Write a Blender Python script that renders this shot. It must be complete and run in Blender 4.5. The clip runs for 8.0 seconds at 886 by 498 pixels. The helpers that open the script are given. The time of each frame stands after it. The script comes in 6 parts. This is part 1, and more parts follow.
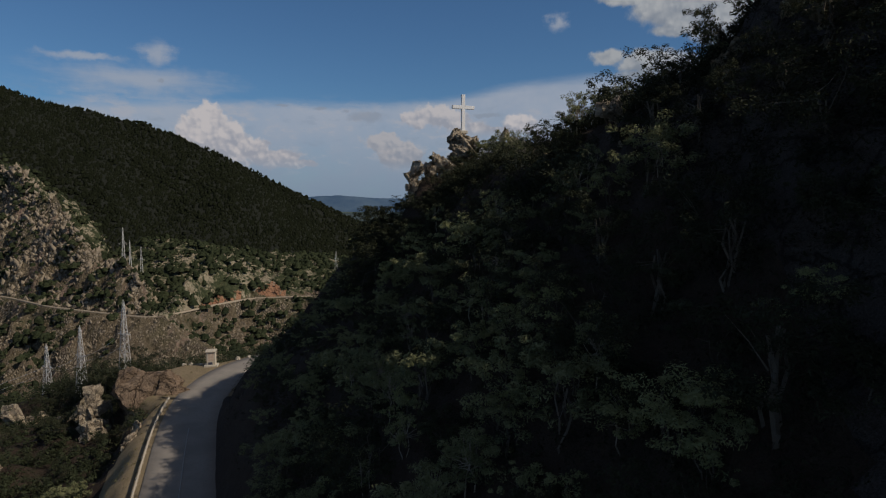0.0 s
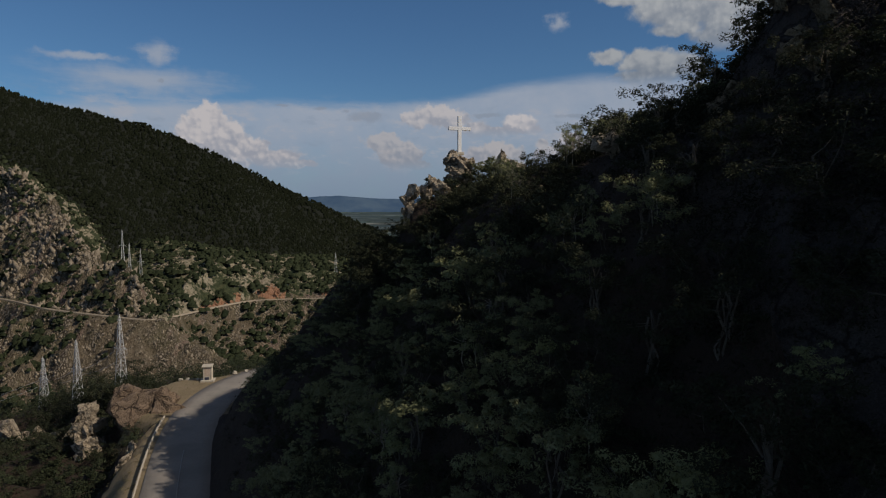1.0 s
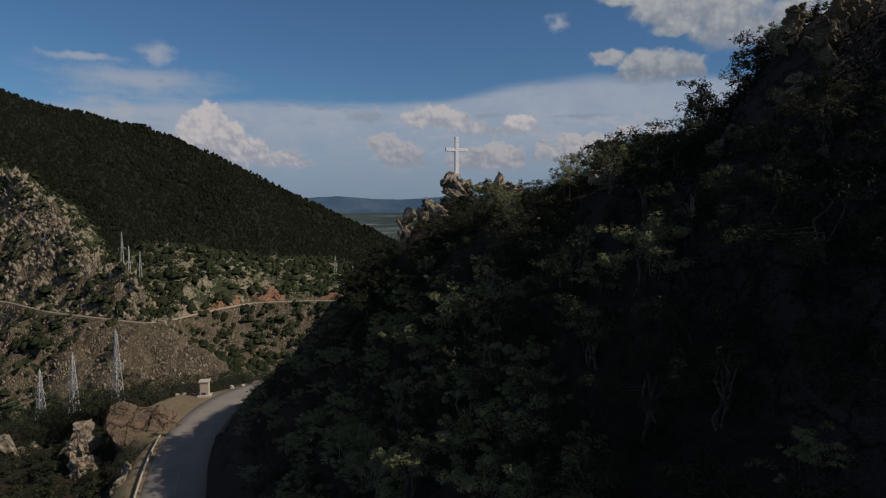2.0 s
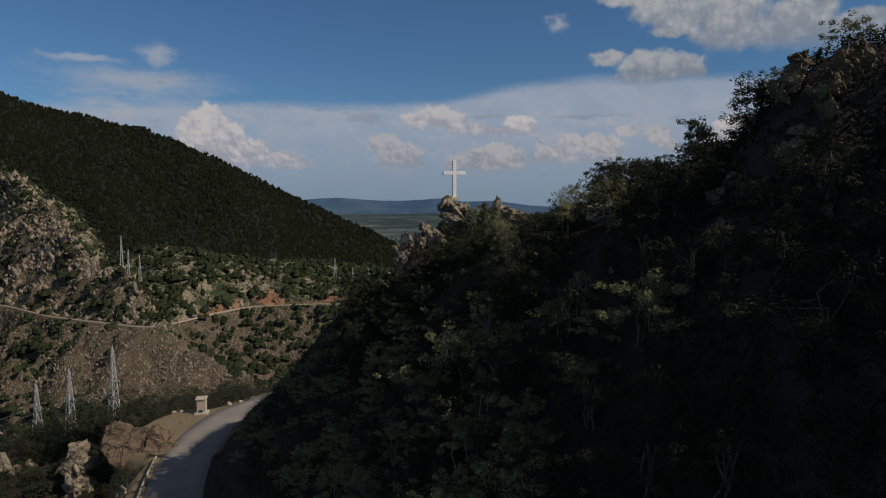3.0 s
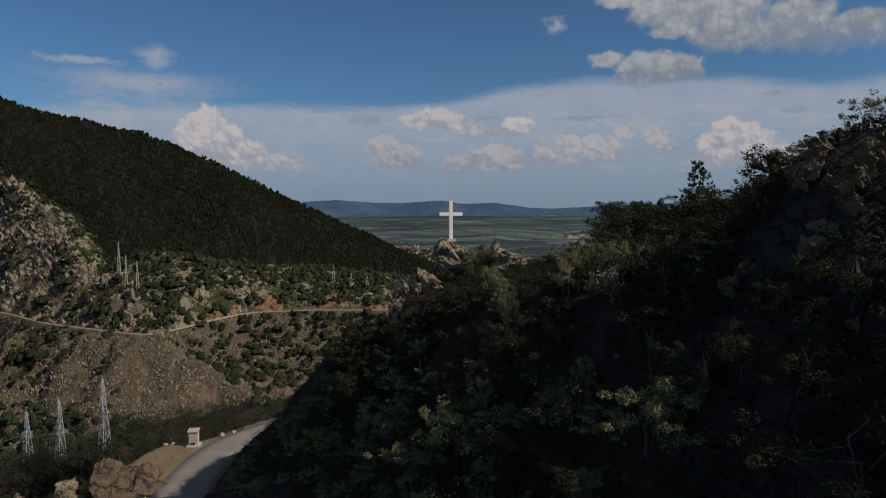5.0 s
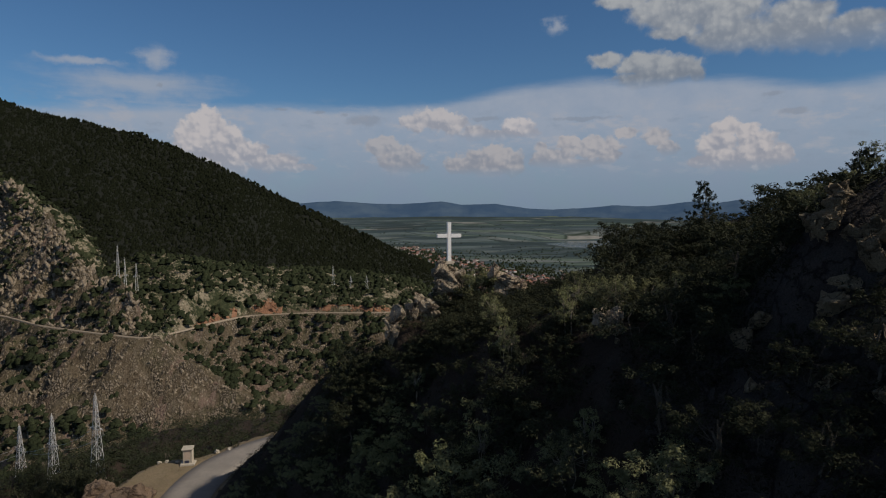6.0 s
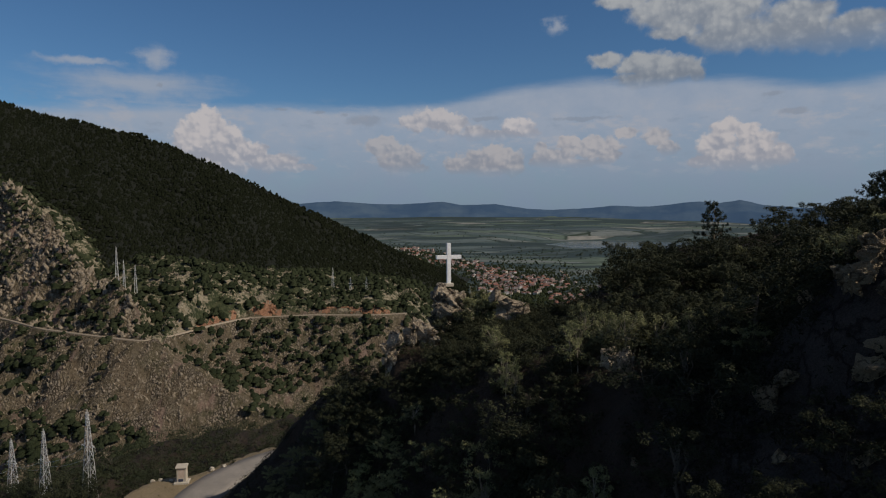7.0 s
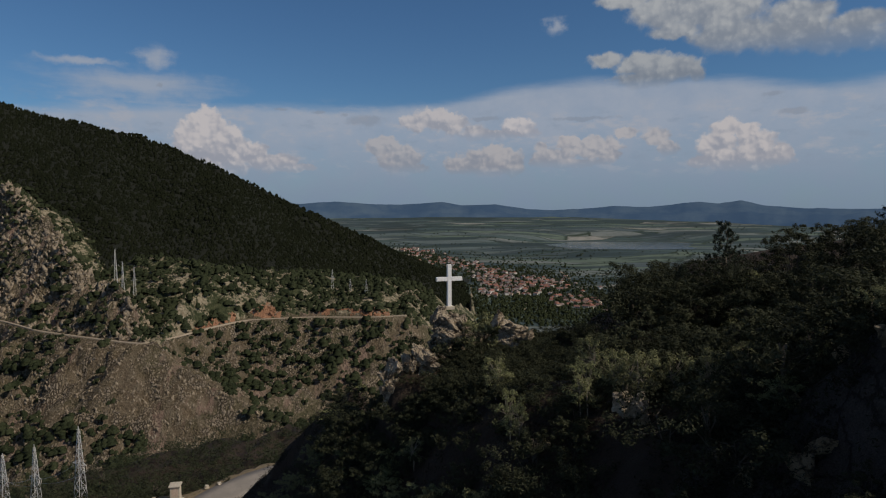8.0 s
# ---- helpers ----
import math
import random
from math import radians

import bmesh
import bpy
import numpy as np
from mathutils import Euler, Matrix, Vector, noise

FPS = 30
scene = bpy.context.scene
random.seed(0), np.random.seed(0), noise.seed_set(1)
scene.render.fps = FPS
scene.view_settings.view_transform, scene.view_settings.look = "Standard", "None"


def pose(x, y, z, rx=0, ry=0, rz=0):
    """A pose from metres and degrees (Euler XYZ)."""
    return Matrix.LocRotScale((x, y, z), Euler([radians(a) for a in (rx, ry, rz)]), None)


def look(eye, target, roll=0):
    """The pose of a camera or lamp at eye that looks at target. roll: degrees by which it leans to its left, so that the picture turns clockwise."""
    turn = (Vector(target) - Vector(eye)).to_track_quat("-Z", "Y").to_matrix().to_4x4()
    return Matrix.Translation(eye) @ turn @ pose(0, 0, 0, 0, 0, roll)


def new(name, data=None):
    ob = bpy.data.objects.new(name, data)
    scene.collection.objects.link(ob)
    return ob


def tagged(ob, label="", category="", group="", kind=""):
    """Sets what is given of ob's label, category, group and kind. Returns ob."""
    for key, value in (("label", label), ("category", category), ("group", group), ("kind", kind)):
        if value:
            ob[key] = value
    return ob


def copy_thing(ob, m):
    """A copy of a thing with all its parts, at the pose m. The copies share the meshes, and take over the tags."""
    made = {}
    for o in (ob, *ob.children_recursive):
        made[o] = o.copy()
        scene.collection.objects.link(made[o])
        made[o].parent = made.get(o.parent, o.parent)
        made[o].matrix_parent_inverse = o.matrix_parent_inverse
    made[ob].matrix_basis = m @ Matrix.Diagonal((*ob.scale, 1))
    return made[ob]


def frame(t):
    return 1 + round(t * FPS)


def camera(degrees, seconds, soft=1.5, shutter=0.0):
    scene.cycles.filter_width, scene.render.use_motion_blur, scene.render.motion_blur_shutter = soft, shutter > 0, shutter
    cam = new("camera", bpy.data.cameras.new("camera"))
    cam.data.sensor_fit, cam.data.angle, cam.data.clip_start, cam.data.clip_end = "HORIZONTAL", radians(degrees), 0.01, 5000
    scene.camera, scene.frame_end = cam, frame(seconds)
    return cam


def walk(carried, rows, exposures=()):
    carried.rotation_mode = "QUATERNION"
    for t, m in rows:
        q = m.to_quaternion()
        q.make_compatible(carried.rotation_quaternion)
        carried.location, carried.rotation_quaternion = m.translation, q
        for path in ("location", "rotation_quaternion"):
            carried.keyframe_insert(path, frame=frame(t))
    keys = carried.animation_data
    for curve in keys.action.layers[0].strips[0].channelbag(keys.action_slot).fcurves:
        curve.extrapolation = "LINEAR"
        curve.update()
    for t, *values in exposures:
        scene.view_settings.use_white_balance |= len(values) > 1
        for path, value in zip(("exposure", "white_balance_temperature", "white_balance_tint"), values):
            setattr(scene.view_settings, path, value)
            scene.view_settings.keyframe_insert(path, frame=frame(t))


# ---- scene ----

# ---------------------------------------------------------------- camera
cam = camera(70.0, 8.0, soft=1.15)
WAY = [
    # seconds, x, y, z, pitch, roll, yaw
    (0.0, 0.00, 0.00, 30.00, -3.80, 0.00, 0.00),
    (0.5, 0.23, 0.30, 31.17, -3.80, 0.00, 0.00),
    (1.0, 0.44, 0.68, 32.55, -3.80, 0.00, 0.00),
    (1.5, 0.62, 1.06, 33.75, -3.80, 0.00, 0.00),
    (3.0, 1.07, 2.39, 37.65, -3.70, 0.10, 0.00),
    (3.5, 1.17, 2.87, 38.81, -3.67, 0.13, -0.03),
    (4.0, 1.24, 3.46, 40.04, -3.63, 0.17, -0.07),
    (4.5, 1.31, 4.14, 41.05, -3.60, 0.20, -0.10),
    (6.0, 1.61, 7.01, 44.36, -3.50, 0.20, -0.10),
    (6.5, 1.69, 8.16, 45.36, -3.50, 0.20, -0.10),
    (7.0, 1.68, 9.53, 46.47, -3.50, 0.20, -0.10),
    (7.5, 1.68, 10.87, 47.39, -3.50, 0.20, -0.10),
    (8.0, 1.66, 12.28, 48.45, -3.50, 0.20, -0.10),
]
walk(cam, [(t, pose(x, y, z, 90 + p, r, yw)) for t, x, y, z, p, r, yw in WAY], [(0.0, -0.6)])

# ---------------------------------------------------------------- light
SUN_ELEV, SUN_AZ = 40.5, 112.6   # azimuth clockwise from +y
sun_dir = Vector((math.sin(radians(SUN_AZ)) * math.cos(radians(SUN_ELEV)),
                  math.cos(radians(SUN_AZ)) * math.cos(radians(SUN_ELEV)), math.sin(radians(SUN_ELEV))))
sun = new("sun", bpy.data.lights.new("sun", "SUN"))
sun.data.energy, sun.data.angle, sun.data.color = 4.7, radians(0.5), (1.0, 0.88, 0.75)
sun.matrix_world = look(sun_dir * 50, (0, 0, 0))


class Nodes:
    """A small builder for node trees."""

    def __init__(self, tree):
        self.t = tree
        tree.nodes.clear()

    def add(self, kind, **kw):
        n = self.t.nodes.new(kind)
        for k, v in kw.items():
            if k in ("operation", "blend_type", "data_type", "noise_dimensions", "feature", "sky_type", "interpolation_type", "distance"):
                if k == "operation":
                    n.operation = v
                elif k == "blend_type":
                    n.blend_type = v
                elif k == "data_type":
                    n.data_type = v
                elif k == "feature":
                    n.feature = v
                elif k == "sky_type":
                    n.sky_type = v
                elif k == "interpolation_type":
                    n.interpolation_type = v
            else:
                self.put(n.inputs[k.replace("_", " ")], v)
        return n

    def put(self, sock, v):
        if isinstance(v, bpy.types.NodeSocket):
            self.t.links.new(v, sock)
        elif v is not None:
            sock.default_value = v

    def math(self, op, a, b=None, c=None, clamp=False):
        n = self.t.nodes.new("ShaderNodeMath")
        n.operation, n.use_clamp = op, clamp
        for i, v in enumerate((a, b, c)):
            self.put(n.inputs[i], v)
        return n.outputs[0]

    def span(self, v, a, b, c=0.0, d=1.0, smooth=True):
        n = self.t.nodes.new("ShaderNodeMapRange")
        n.interpolation_type = "SMOOTHSTEP" if smooth else "LINEAR"
        for i, q in enumerate((v, a, b, c, d)):
            self.put(n.inputs[i], q)
        return n.outputs[0]

    def mix(self, f, a, b, mode="MIX"):
        n = self.t.nodes.new("ShaderNodeMix")
        n.data_type, n.blend_type = "RGBA", mode
        self.put(n.inputs[0], f)
        self.put(n.inputs[6], a)
        self.put(n.inputs[7], b)
        return n.outputs[2]

    def noise(self, vec, scale, detail=4.0, rough=0.55, lac=2.0, distort=0.0):
        n = self.t.nodes.new("ShaderNodeTexNoise")
        self.put(n.inputs["Vector"], vec)
        n.inputs["Scale"].default_value, n.inputs["Detail"].default_value = scale, detail
        n.inputs["Roughness"].default_value, n.inputs["Lacunarity"].default_value = rough, lac
        n.inputs["Distortion"].default_value = distort
        return n

    def ramp(self, f, stops, mode="LINEAR"):
        n = self.t.nodes.new("ShaderNodeValToRGB")
        n.color_ramp.interpolation = mode
        e = n.color_ramp.elements
        while len(e) < len(stops):
            e.new(0.5)
        for q, (p, c) in zip(e, stops):
            q.position = p
            q.color = (c, c, c, 1) if isinstance(c, (int, float)) else (*c, 1)
        self.put(n.inputs[0], f)
        return n.outputs[0]


def build_world():
    w = bpy.data.worlds.new("sky")
    scene.world = w
    w.use_nodes = True
    g = Nodes(w.node_tree)
    sky = g.add("ShaderNodeTexSky", sky_type="NISHITA")
    sky.sun_disc, sky.sun_elevation, sky.sun_rotation = False, radians(SUN_ELEV), radians(SUN_AZ)
    sky.air_density, sky.dust_density, sky.ozone_density, sky.altitude = 1.0, 0.6, 2.0, 500
    co = g.t.nodes.new("ShaderNodeTexCoord").outputs["Generated"]
    sep = g.add("ShaderNodeSeparateXYZ", Vector=co)
    az = g.math("MULTIPLY", g.math("ARCTAN2", sep.outputs[0], sep.outputs[1]), 57.29578)
    el = g.math("MULTIPLY", g.math("ARCSINE", sep.outputs[2]), 57.29578)
    ae = g.add("ShaderNodeCombineXYZ", X=az, Y=el).outputs[0]
    col = g.mix(1.0, sky.outputs[0], (SKY_TINT), "MULTIPLY")

    def vec(op, a, b, c=None):
        n = g.add("ShaderNodeVectorMath", operation=op)
        g.put(n.inputs[0], a)
        g.put(n.inputs[1], b)
        if c is not None:
            g.put(n.inputs[2], c)
        return n.outputs[0]

    # unseen high cloud added over the rest of the sky to whiten its fill
    over = g.noise(co, 2.6, 6, 0.6).outputs[0]
    col = g.mix(g.math("MULTIPLY", g.span(el, 22, 42), g.span(over, 0.38, 0.62, 0.25, 0.85)), col, (1.9, 1.8, 1.8, 1))
    # noise fields in degrees
    big = g.noise(ae, 0.22, 6, 0.6).outputs[0]
    puff = g.noise(ae, 0.75, 7, 0.6)
    warp = vec("SUBTRACT", puff.outputs["Color"], (0.5, 0.5, 0.5))
    bent = vec("MULTIPLY_ADD", warp, (1.1, 0.75, 0), ae)
    # the high veil
    edge = g.math("MULTIPLY", g.ramp(g.span(az, -40, 40, 0, 1, False), VEIL, "B_SPLINE"), 20.0)
    streak = g.noise(vec("MULTIPLY", ae, (0.25, 1.3, 1)), 0.5, 6, 0.6).outputs[0]
    under = g.math("SUBTRACT", edge, g.math("ADD", el, g.math("MULTIPLY", g.math("SUBTRACT", streak, 0.5), 1.3)))
    veil = g.span(under, -0.35, 0.9)
    dense = g.math("MULTIPLY", veil, g.span(big, 0.25, 0.7, 0.70, 0.95))
    haze = g.span(el, -1.0, 9.0, 1.0, 0.0)
    col = g.mix(dense, col, g.mix(haze, VEIL_HIGH, VEIL_LOW))
    # broken low cloud in the haze
    broken = g.noise(vec("MULTIPLY", ae, (0.42, 1.0, 1)), 0.75, 7, 0.62).outputs[0]
    band = g.math("MULTIPLY", g.span(el, 2.4, 4.6), g.span(el, 7.5, 10.0, 1.0, 0.0))
    col = g.mix(g.math("MULTIPLY", band, g.span(broken, 0.50, 0.66, 0.0, 0.6)), col, (5.4, 5.5, 6.1, 1))
    col = g.mix(g.math("MULTIPLY", band, g.span(broken, 0.30, 0.46, 0.5, 0.0)), col, (3.3, 4.1, 5.3, 1))
    # billows at two sizes, and their slope towards the light
    fine = g.noise(ae, 3.2, 5, 0.65).outputs[0]

    def billow(p):
        a = g.add("ShaderNodeTexVoronoi", Vector=p, Scale=0.95)
        b = g.add("ShaderNodeTexVoronoi", Vector=p, Scale=2.3)
        a.feature = b.feature = "SMOOTH_F1"
        return g.math("SUBTRACT", 0.62, g.math("ADD", a.outputs["Distance"], g.math("MULTIPLY", b.outputs["Distance"], 0.45)))

    lump = billow(bent)
    slope = g.math("SUBTRACT", billow(vec("ADD", bent, (-0.16, -0.22, 0))), lump)
    rough = g.math("ADD", lump, g.math("MULTIPLY", g.math("SUBTRACT", fine, 0.5), 0.55))

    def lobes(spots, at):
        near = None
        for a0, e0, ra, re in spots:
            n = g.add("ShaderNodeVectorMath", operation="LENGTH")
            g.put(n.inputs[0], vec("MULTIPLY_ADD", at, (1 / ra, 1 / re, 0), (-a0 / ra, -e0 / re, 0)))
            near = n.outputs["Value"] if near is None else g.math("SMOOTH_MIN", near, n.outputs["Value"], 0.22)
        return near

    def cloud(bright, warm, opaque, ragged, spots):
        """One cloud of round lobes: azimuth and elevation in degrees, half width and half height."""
        nonlocal col
        base = min(e - r for a, e, q, r in spots) + 0.12
        tall = max(e + r for a, e, q, r in spots) - base
        grow = 1.18 if opaque < 0.9 else 1.0
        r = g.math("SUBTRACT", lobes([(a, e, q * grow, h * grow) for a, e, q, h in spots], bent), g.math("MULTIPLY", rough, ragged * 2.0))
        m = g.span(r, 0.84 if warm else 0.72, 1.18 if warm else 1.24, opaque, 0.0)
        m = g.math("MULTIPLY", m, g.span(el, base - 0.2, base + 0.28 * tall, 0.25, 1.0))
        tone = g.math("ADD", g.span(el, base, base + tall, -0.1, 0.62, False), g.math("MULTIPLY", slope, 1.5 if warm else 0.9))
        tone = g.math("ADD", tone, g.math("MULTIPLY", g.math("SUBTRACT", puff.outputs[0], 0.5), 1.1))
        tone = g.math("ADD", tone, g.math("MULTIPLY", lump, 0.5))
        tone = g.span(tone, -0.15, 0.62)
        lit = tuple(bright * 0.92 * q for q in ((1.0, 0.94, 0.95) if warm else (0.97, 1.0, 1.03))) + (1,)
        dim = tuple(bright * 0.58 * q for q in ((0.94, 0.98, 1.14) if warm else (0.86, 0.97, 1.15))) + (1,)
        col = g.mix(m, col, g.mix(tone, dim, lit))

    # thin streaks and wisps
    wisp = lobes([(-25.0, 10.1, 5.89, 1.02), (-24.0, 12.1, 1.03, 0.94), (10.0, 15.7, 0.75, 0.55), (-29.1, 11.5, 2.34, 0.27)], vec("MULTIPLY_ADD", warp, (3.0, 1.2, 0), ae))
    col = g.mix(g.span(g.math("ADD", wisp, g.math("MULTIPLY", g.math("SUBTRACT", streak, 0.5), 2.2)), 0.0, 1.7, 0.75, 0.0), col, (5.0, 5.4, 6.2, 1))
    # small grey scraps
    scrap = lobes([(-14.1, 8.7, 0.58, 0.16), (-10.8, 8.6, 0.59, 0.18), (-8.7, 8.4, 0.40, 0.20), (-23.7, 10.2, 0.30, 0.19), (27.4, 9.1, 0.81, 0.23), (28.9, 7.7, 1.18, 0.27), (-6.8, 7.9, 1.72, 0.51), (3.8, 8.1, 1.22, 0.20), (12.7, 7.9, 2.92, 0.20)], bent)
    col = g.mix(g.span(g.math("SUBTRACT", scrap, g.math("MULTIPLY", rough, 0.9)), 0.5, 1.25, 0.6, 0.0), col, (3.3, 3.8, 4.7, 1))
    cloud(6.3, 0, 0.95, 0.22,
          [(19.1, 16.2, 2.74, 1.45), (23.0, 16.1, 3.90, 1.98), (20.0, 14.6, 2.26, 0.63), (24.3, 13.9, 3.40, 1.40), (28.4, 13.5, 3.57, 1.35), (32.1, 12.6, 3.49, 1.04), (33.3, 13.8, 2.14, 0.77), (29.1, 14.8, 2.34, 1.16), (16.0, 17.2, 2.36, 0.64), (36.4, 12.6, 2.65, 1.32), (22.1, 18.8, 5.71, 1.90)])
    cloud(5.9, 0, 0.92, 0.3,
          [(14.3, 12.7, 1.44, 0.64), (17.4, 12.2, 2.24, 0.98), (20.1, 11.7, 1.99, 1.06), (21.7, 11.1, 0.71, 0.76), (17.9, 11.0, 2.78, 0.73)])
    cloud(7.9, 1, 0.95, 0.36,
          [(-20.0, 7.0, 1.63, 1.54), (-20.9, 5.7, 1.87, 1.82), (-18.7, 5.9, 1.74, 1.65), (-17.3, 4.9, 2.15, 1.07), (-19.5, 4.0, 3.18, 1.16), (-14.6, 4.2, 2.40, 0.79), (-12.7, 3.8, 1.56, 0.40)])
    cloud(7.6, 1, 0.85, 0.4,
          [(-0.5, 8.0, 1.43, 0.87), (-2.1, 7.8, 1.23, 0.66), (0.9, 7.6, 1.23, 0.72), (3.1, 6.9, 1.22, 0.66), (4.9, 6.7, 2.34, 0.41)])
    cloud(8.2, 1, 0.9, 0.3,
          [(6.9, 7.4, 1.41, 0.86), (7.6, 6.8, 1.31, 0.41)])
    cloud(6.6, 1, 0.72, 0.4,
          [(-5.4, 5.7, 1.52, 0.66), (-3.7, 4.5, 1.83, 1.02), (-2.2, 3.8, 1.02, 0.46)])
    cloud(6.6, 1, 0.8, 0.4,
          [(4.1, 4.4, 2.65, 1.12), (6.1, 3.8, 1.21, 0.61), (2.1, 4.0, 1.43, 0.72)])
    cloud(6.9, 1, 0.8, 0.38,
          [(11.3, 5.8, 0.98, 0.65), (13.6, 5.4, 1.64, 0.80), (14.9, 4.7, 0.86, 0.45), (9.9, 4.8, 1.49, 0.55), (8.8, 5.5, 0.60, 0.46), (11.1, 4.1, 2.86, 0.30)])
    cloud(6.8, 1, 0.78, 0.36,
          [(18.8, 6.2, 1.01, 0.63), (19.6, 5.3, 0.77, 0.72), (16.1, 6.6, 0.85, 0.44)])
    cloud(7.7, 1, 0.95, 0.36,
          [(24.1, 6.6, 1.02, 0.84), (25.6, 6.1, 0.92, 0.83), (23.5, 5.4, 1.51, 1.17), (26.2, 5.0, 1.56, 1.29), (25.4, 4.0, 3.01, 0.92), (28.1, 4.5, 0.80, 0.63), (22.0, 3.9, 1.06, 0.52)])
    bg = g.add("ShaderNodeBackground", Color=col, Strength=SKY_STRENGTH)
    out = g.t.nodes.new("ShaderNodeOutputWorld")
    g.t.links.new(bg.outputs[0], out.inputs[0])


SKY_STRENGTH = 0.1
SKY_TINT = (0.52, 0.77, 0.98, 1)
VEIL_HIGH, VEIL_LOW = (4.7, 5.3, 6.4, 1), (2.7, 3.6, 5.0, 1)
VEIL = [(0.066, 0.377), (0.135, 0.421), (0.266, 0.456), (0.441, 0.455), (0.51, 0.481), (0.573, 0.539), (0.635, 0.563), (0.723, 0.55), (0.779, 0.553), (0.84, 0.51), (0.894, 0.465), (0.96, 0.50)]
build_world()

# ---------------------------------------------------------------- materials
def material(name, rough=0.9, spec=0.3, metal=0.0):
    m = bpy.data.materials.new(name)
    m.use_nodes = True
    g = Nodes(m.node_tree)
    b = g.t.nodes.new("ShaderNodeBsdfPrincipled")
    o = g.t.nodes.new("ShaderNodeOutputMaterial")
    g.t.links.new(b.outputs[0], o.inputs[0])
    b.inputs["Roughness"].default_value = rough
    b.inputs["Specular IOR Level"].default_value = spec
    b.inputs["Metallic"].default_value = metal
    co = g.t.nodes.new("ShaderNodeTexCoord").outputs["Object"]
    return m, g, b, co


def rgba(c, k=1.0):
    return (c[0] * k, c[1] * k, c[2] * k, 1)


def relief(g, b, height, strength, distance):
    n = g.t.nodes.new("ShaderNodeBump")
    n.inputs["Strength"].default_value, n.inputs["Distance"].default_value = strength, distance
    g.put(n.inputs["Height"], height)
    g.t.links.new(n.outputs[0], b.inputs["Normal"])


def mat_mottled(name, a, c, d, scale, bump=0.5, bump_size=0.1, rough=0.9, cracks=0.0, spec=0.25):
    """Three colours mixed by noise at two scales, with relief."""
    m, g, b, co = material(name, rough, spec)
    n1 = g.noise(co, scale, 6, 0.6).outputs[0]
    n2 = g.noise(co, scale * 6.3, 6, 0.65).outputs[0]
    n3 = g.noise(co, scale * 27, 4, 0.6).outputs[0]
    col = g.mix(g.span(n1, 0.35, 0.65), rgba(a), rgba(c))
    col = g.mix(g.span(n2, 0.42, 0.68), col, rgba(d))
    col = g.mix(0.55, col, g.mix(g.span(n3, 0.2, 0.8), rgba(a, 0.6), rgba(c, 1.35)))
    h = g.math("ADD", n2, g.math("MULTIPLY", n3, 0.5))
    if cracks:
        bend = g.add("ShaderNodeVectorMath", operation="MULTIPLY_ADD")
        g.put(bend.inputs[0], g.noise(co, 1.1, 4, 0.6).outputs["Color"])
        bend.inputs[1].default_value = (1.6, 1.6, 2.4)
        g.put(bend.inputs[2], co)
        v = g.add("ShaderNodeTexVoronoi", Vector=bend.outputs[0], Scale=cracks)
        v.feature = "DISTANCE_TO_EDGE"
        line = g.span(v.outputs[0], 0.0, 0.07)
        col = g.mix(g.math("MULTIPLY", g.math("SUBTRACT", 1.0, line), 0.75), col, rgba(a, 0.4))
        h = g.math("ADD", h, g.math("MULTIPLY", line, 0.8))
    g.put(b.inputs["Base Color"], col)
    relief(g, b, h, bump, bump_size)
    return m


def mat_leaf(name, dark, light, yellow, translucent=0.2):
    """Leaves: each a little different, and whole sprays lighter or darker."""
    m, g, b, co = material(name, 0.7, 0.12)
    geo = g.t.nodes.new("ShaderNodeNewGeometry")
    inf = g.t.nodes.new("ShaderNodeObjectInfo")
    spray = g.noise(co, 1.3, 3, 0.6).outputs[0]
    f = g.math("ADD", g.math("MULTIPLY", geo.outputs["Random Per Island"], 0.45), g.span(spray, 0.35, 0.65, 0.0, 0.6))
    col = g.mix(f, rgba(dark), rgba(light))
    col = g.mix(g.math("MULTIPLY", g.span(inf.outputs["Random"], 0.45, 1.0), 0.7), col, rgba(yellow))
    g.put(b.inputs["Base Color"], col)
    t = g.t.nodes.new("ShaderNodeBsdfTranslucent")
    g.put(t.inputs["Color"], col)
    mx = g.t.nodes.new("ShaderNodeMixShader")
    mx.inputs[0].default_value = translucent
    g.t.links.new(b.outputs[0], mx.inputs[1])
    g.t.links.new(t.outputs[0], mx.inputs[2])
    g.t.links.new(mx.outputs[0], [n for n in g.t.nodes if n.type == "OUTPUT_MATERIAL"][0].inputs[0])
    return m


def mat_clump(name, dark, light, scale):
    m, g, b, co = material(name, 0.95, 0.0)
    geo = g.t.nodes.new("ShaderNodeNewGeometry")
    col = g.mix(geo.outputs["Random Per Island"], rgba(dark), rgba(light))
    n = g.noise(co, scale, 4, 0.65).outputs[0]
    col = g.mix(g.span(n, 0.3, 0.7), g.mix(1.0, col, (0.45, 0.45, 0.45, 1), "MULTIPLY"), col)
    big = g.noise(co, scale * 0.02, 3, 0.6).outputs[0]
    col = g.mix(g.math("MULTIPLY", g.span(big, 0.4, 0.65), 0.45), col, rgba(light, 0.8))
    g.put(b.inputs["Base Color"], col)
    relief(g, b, n, 0.8, 1.0 / scale)
    return m


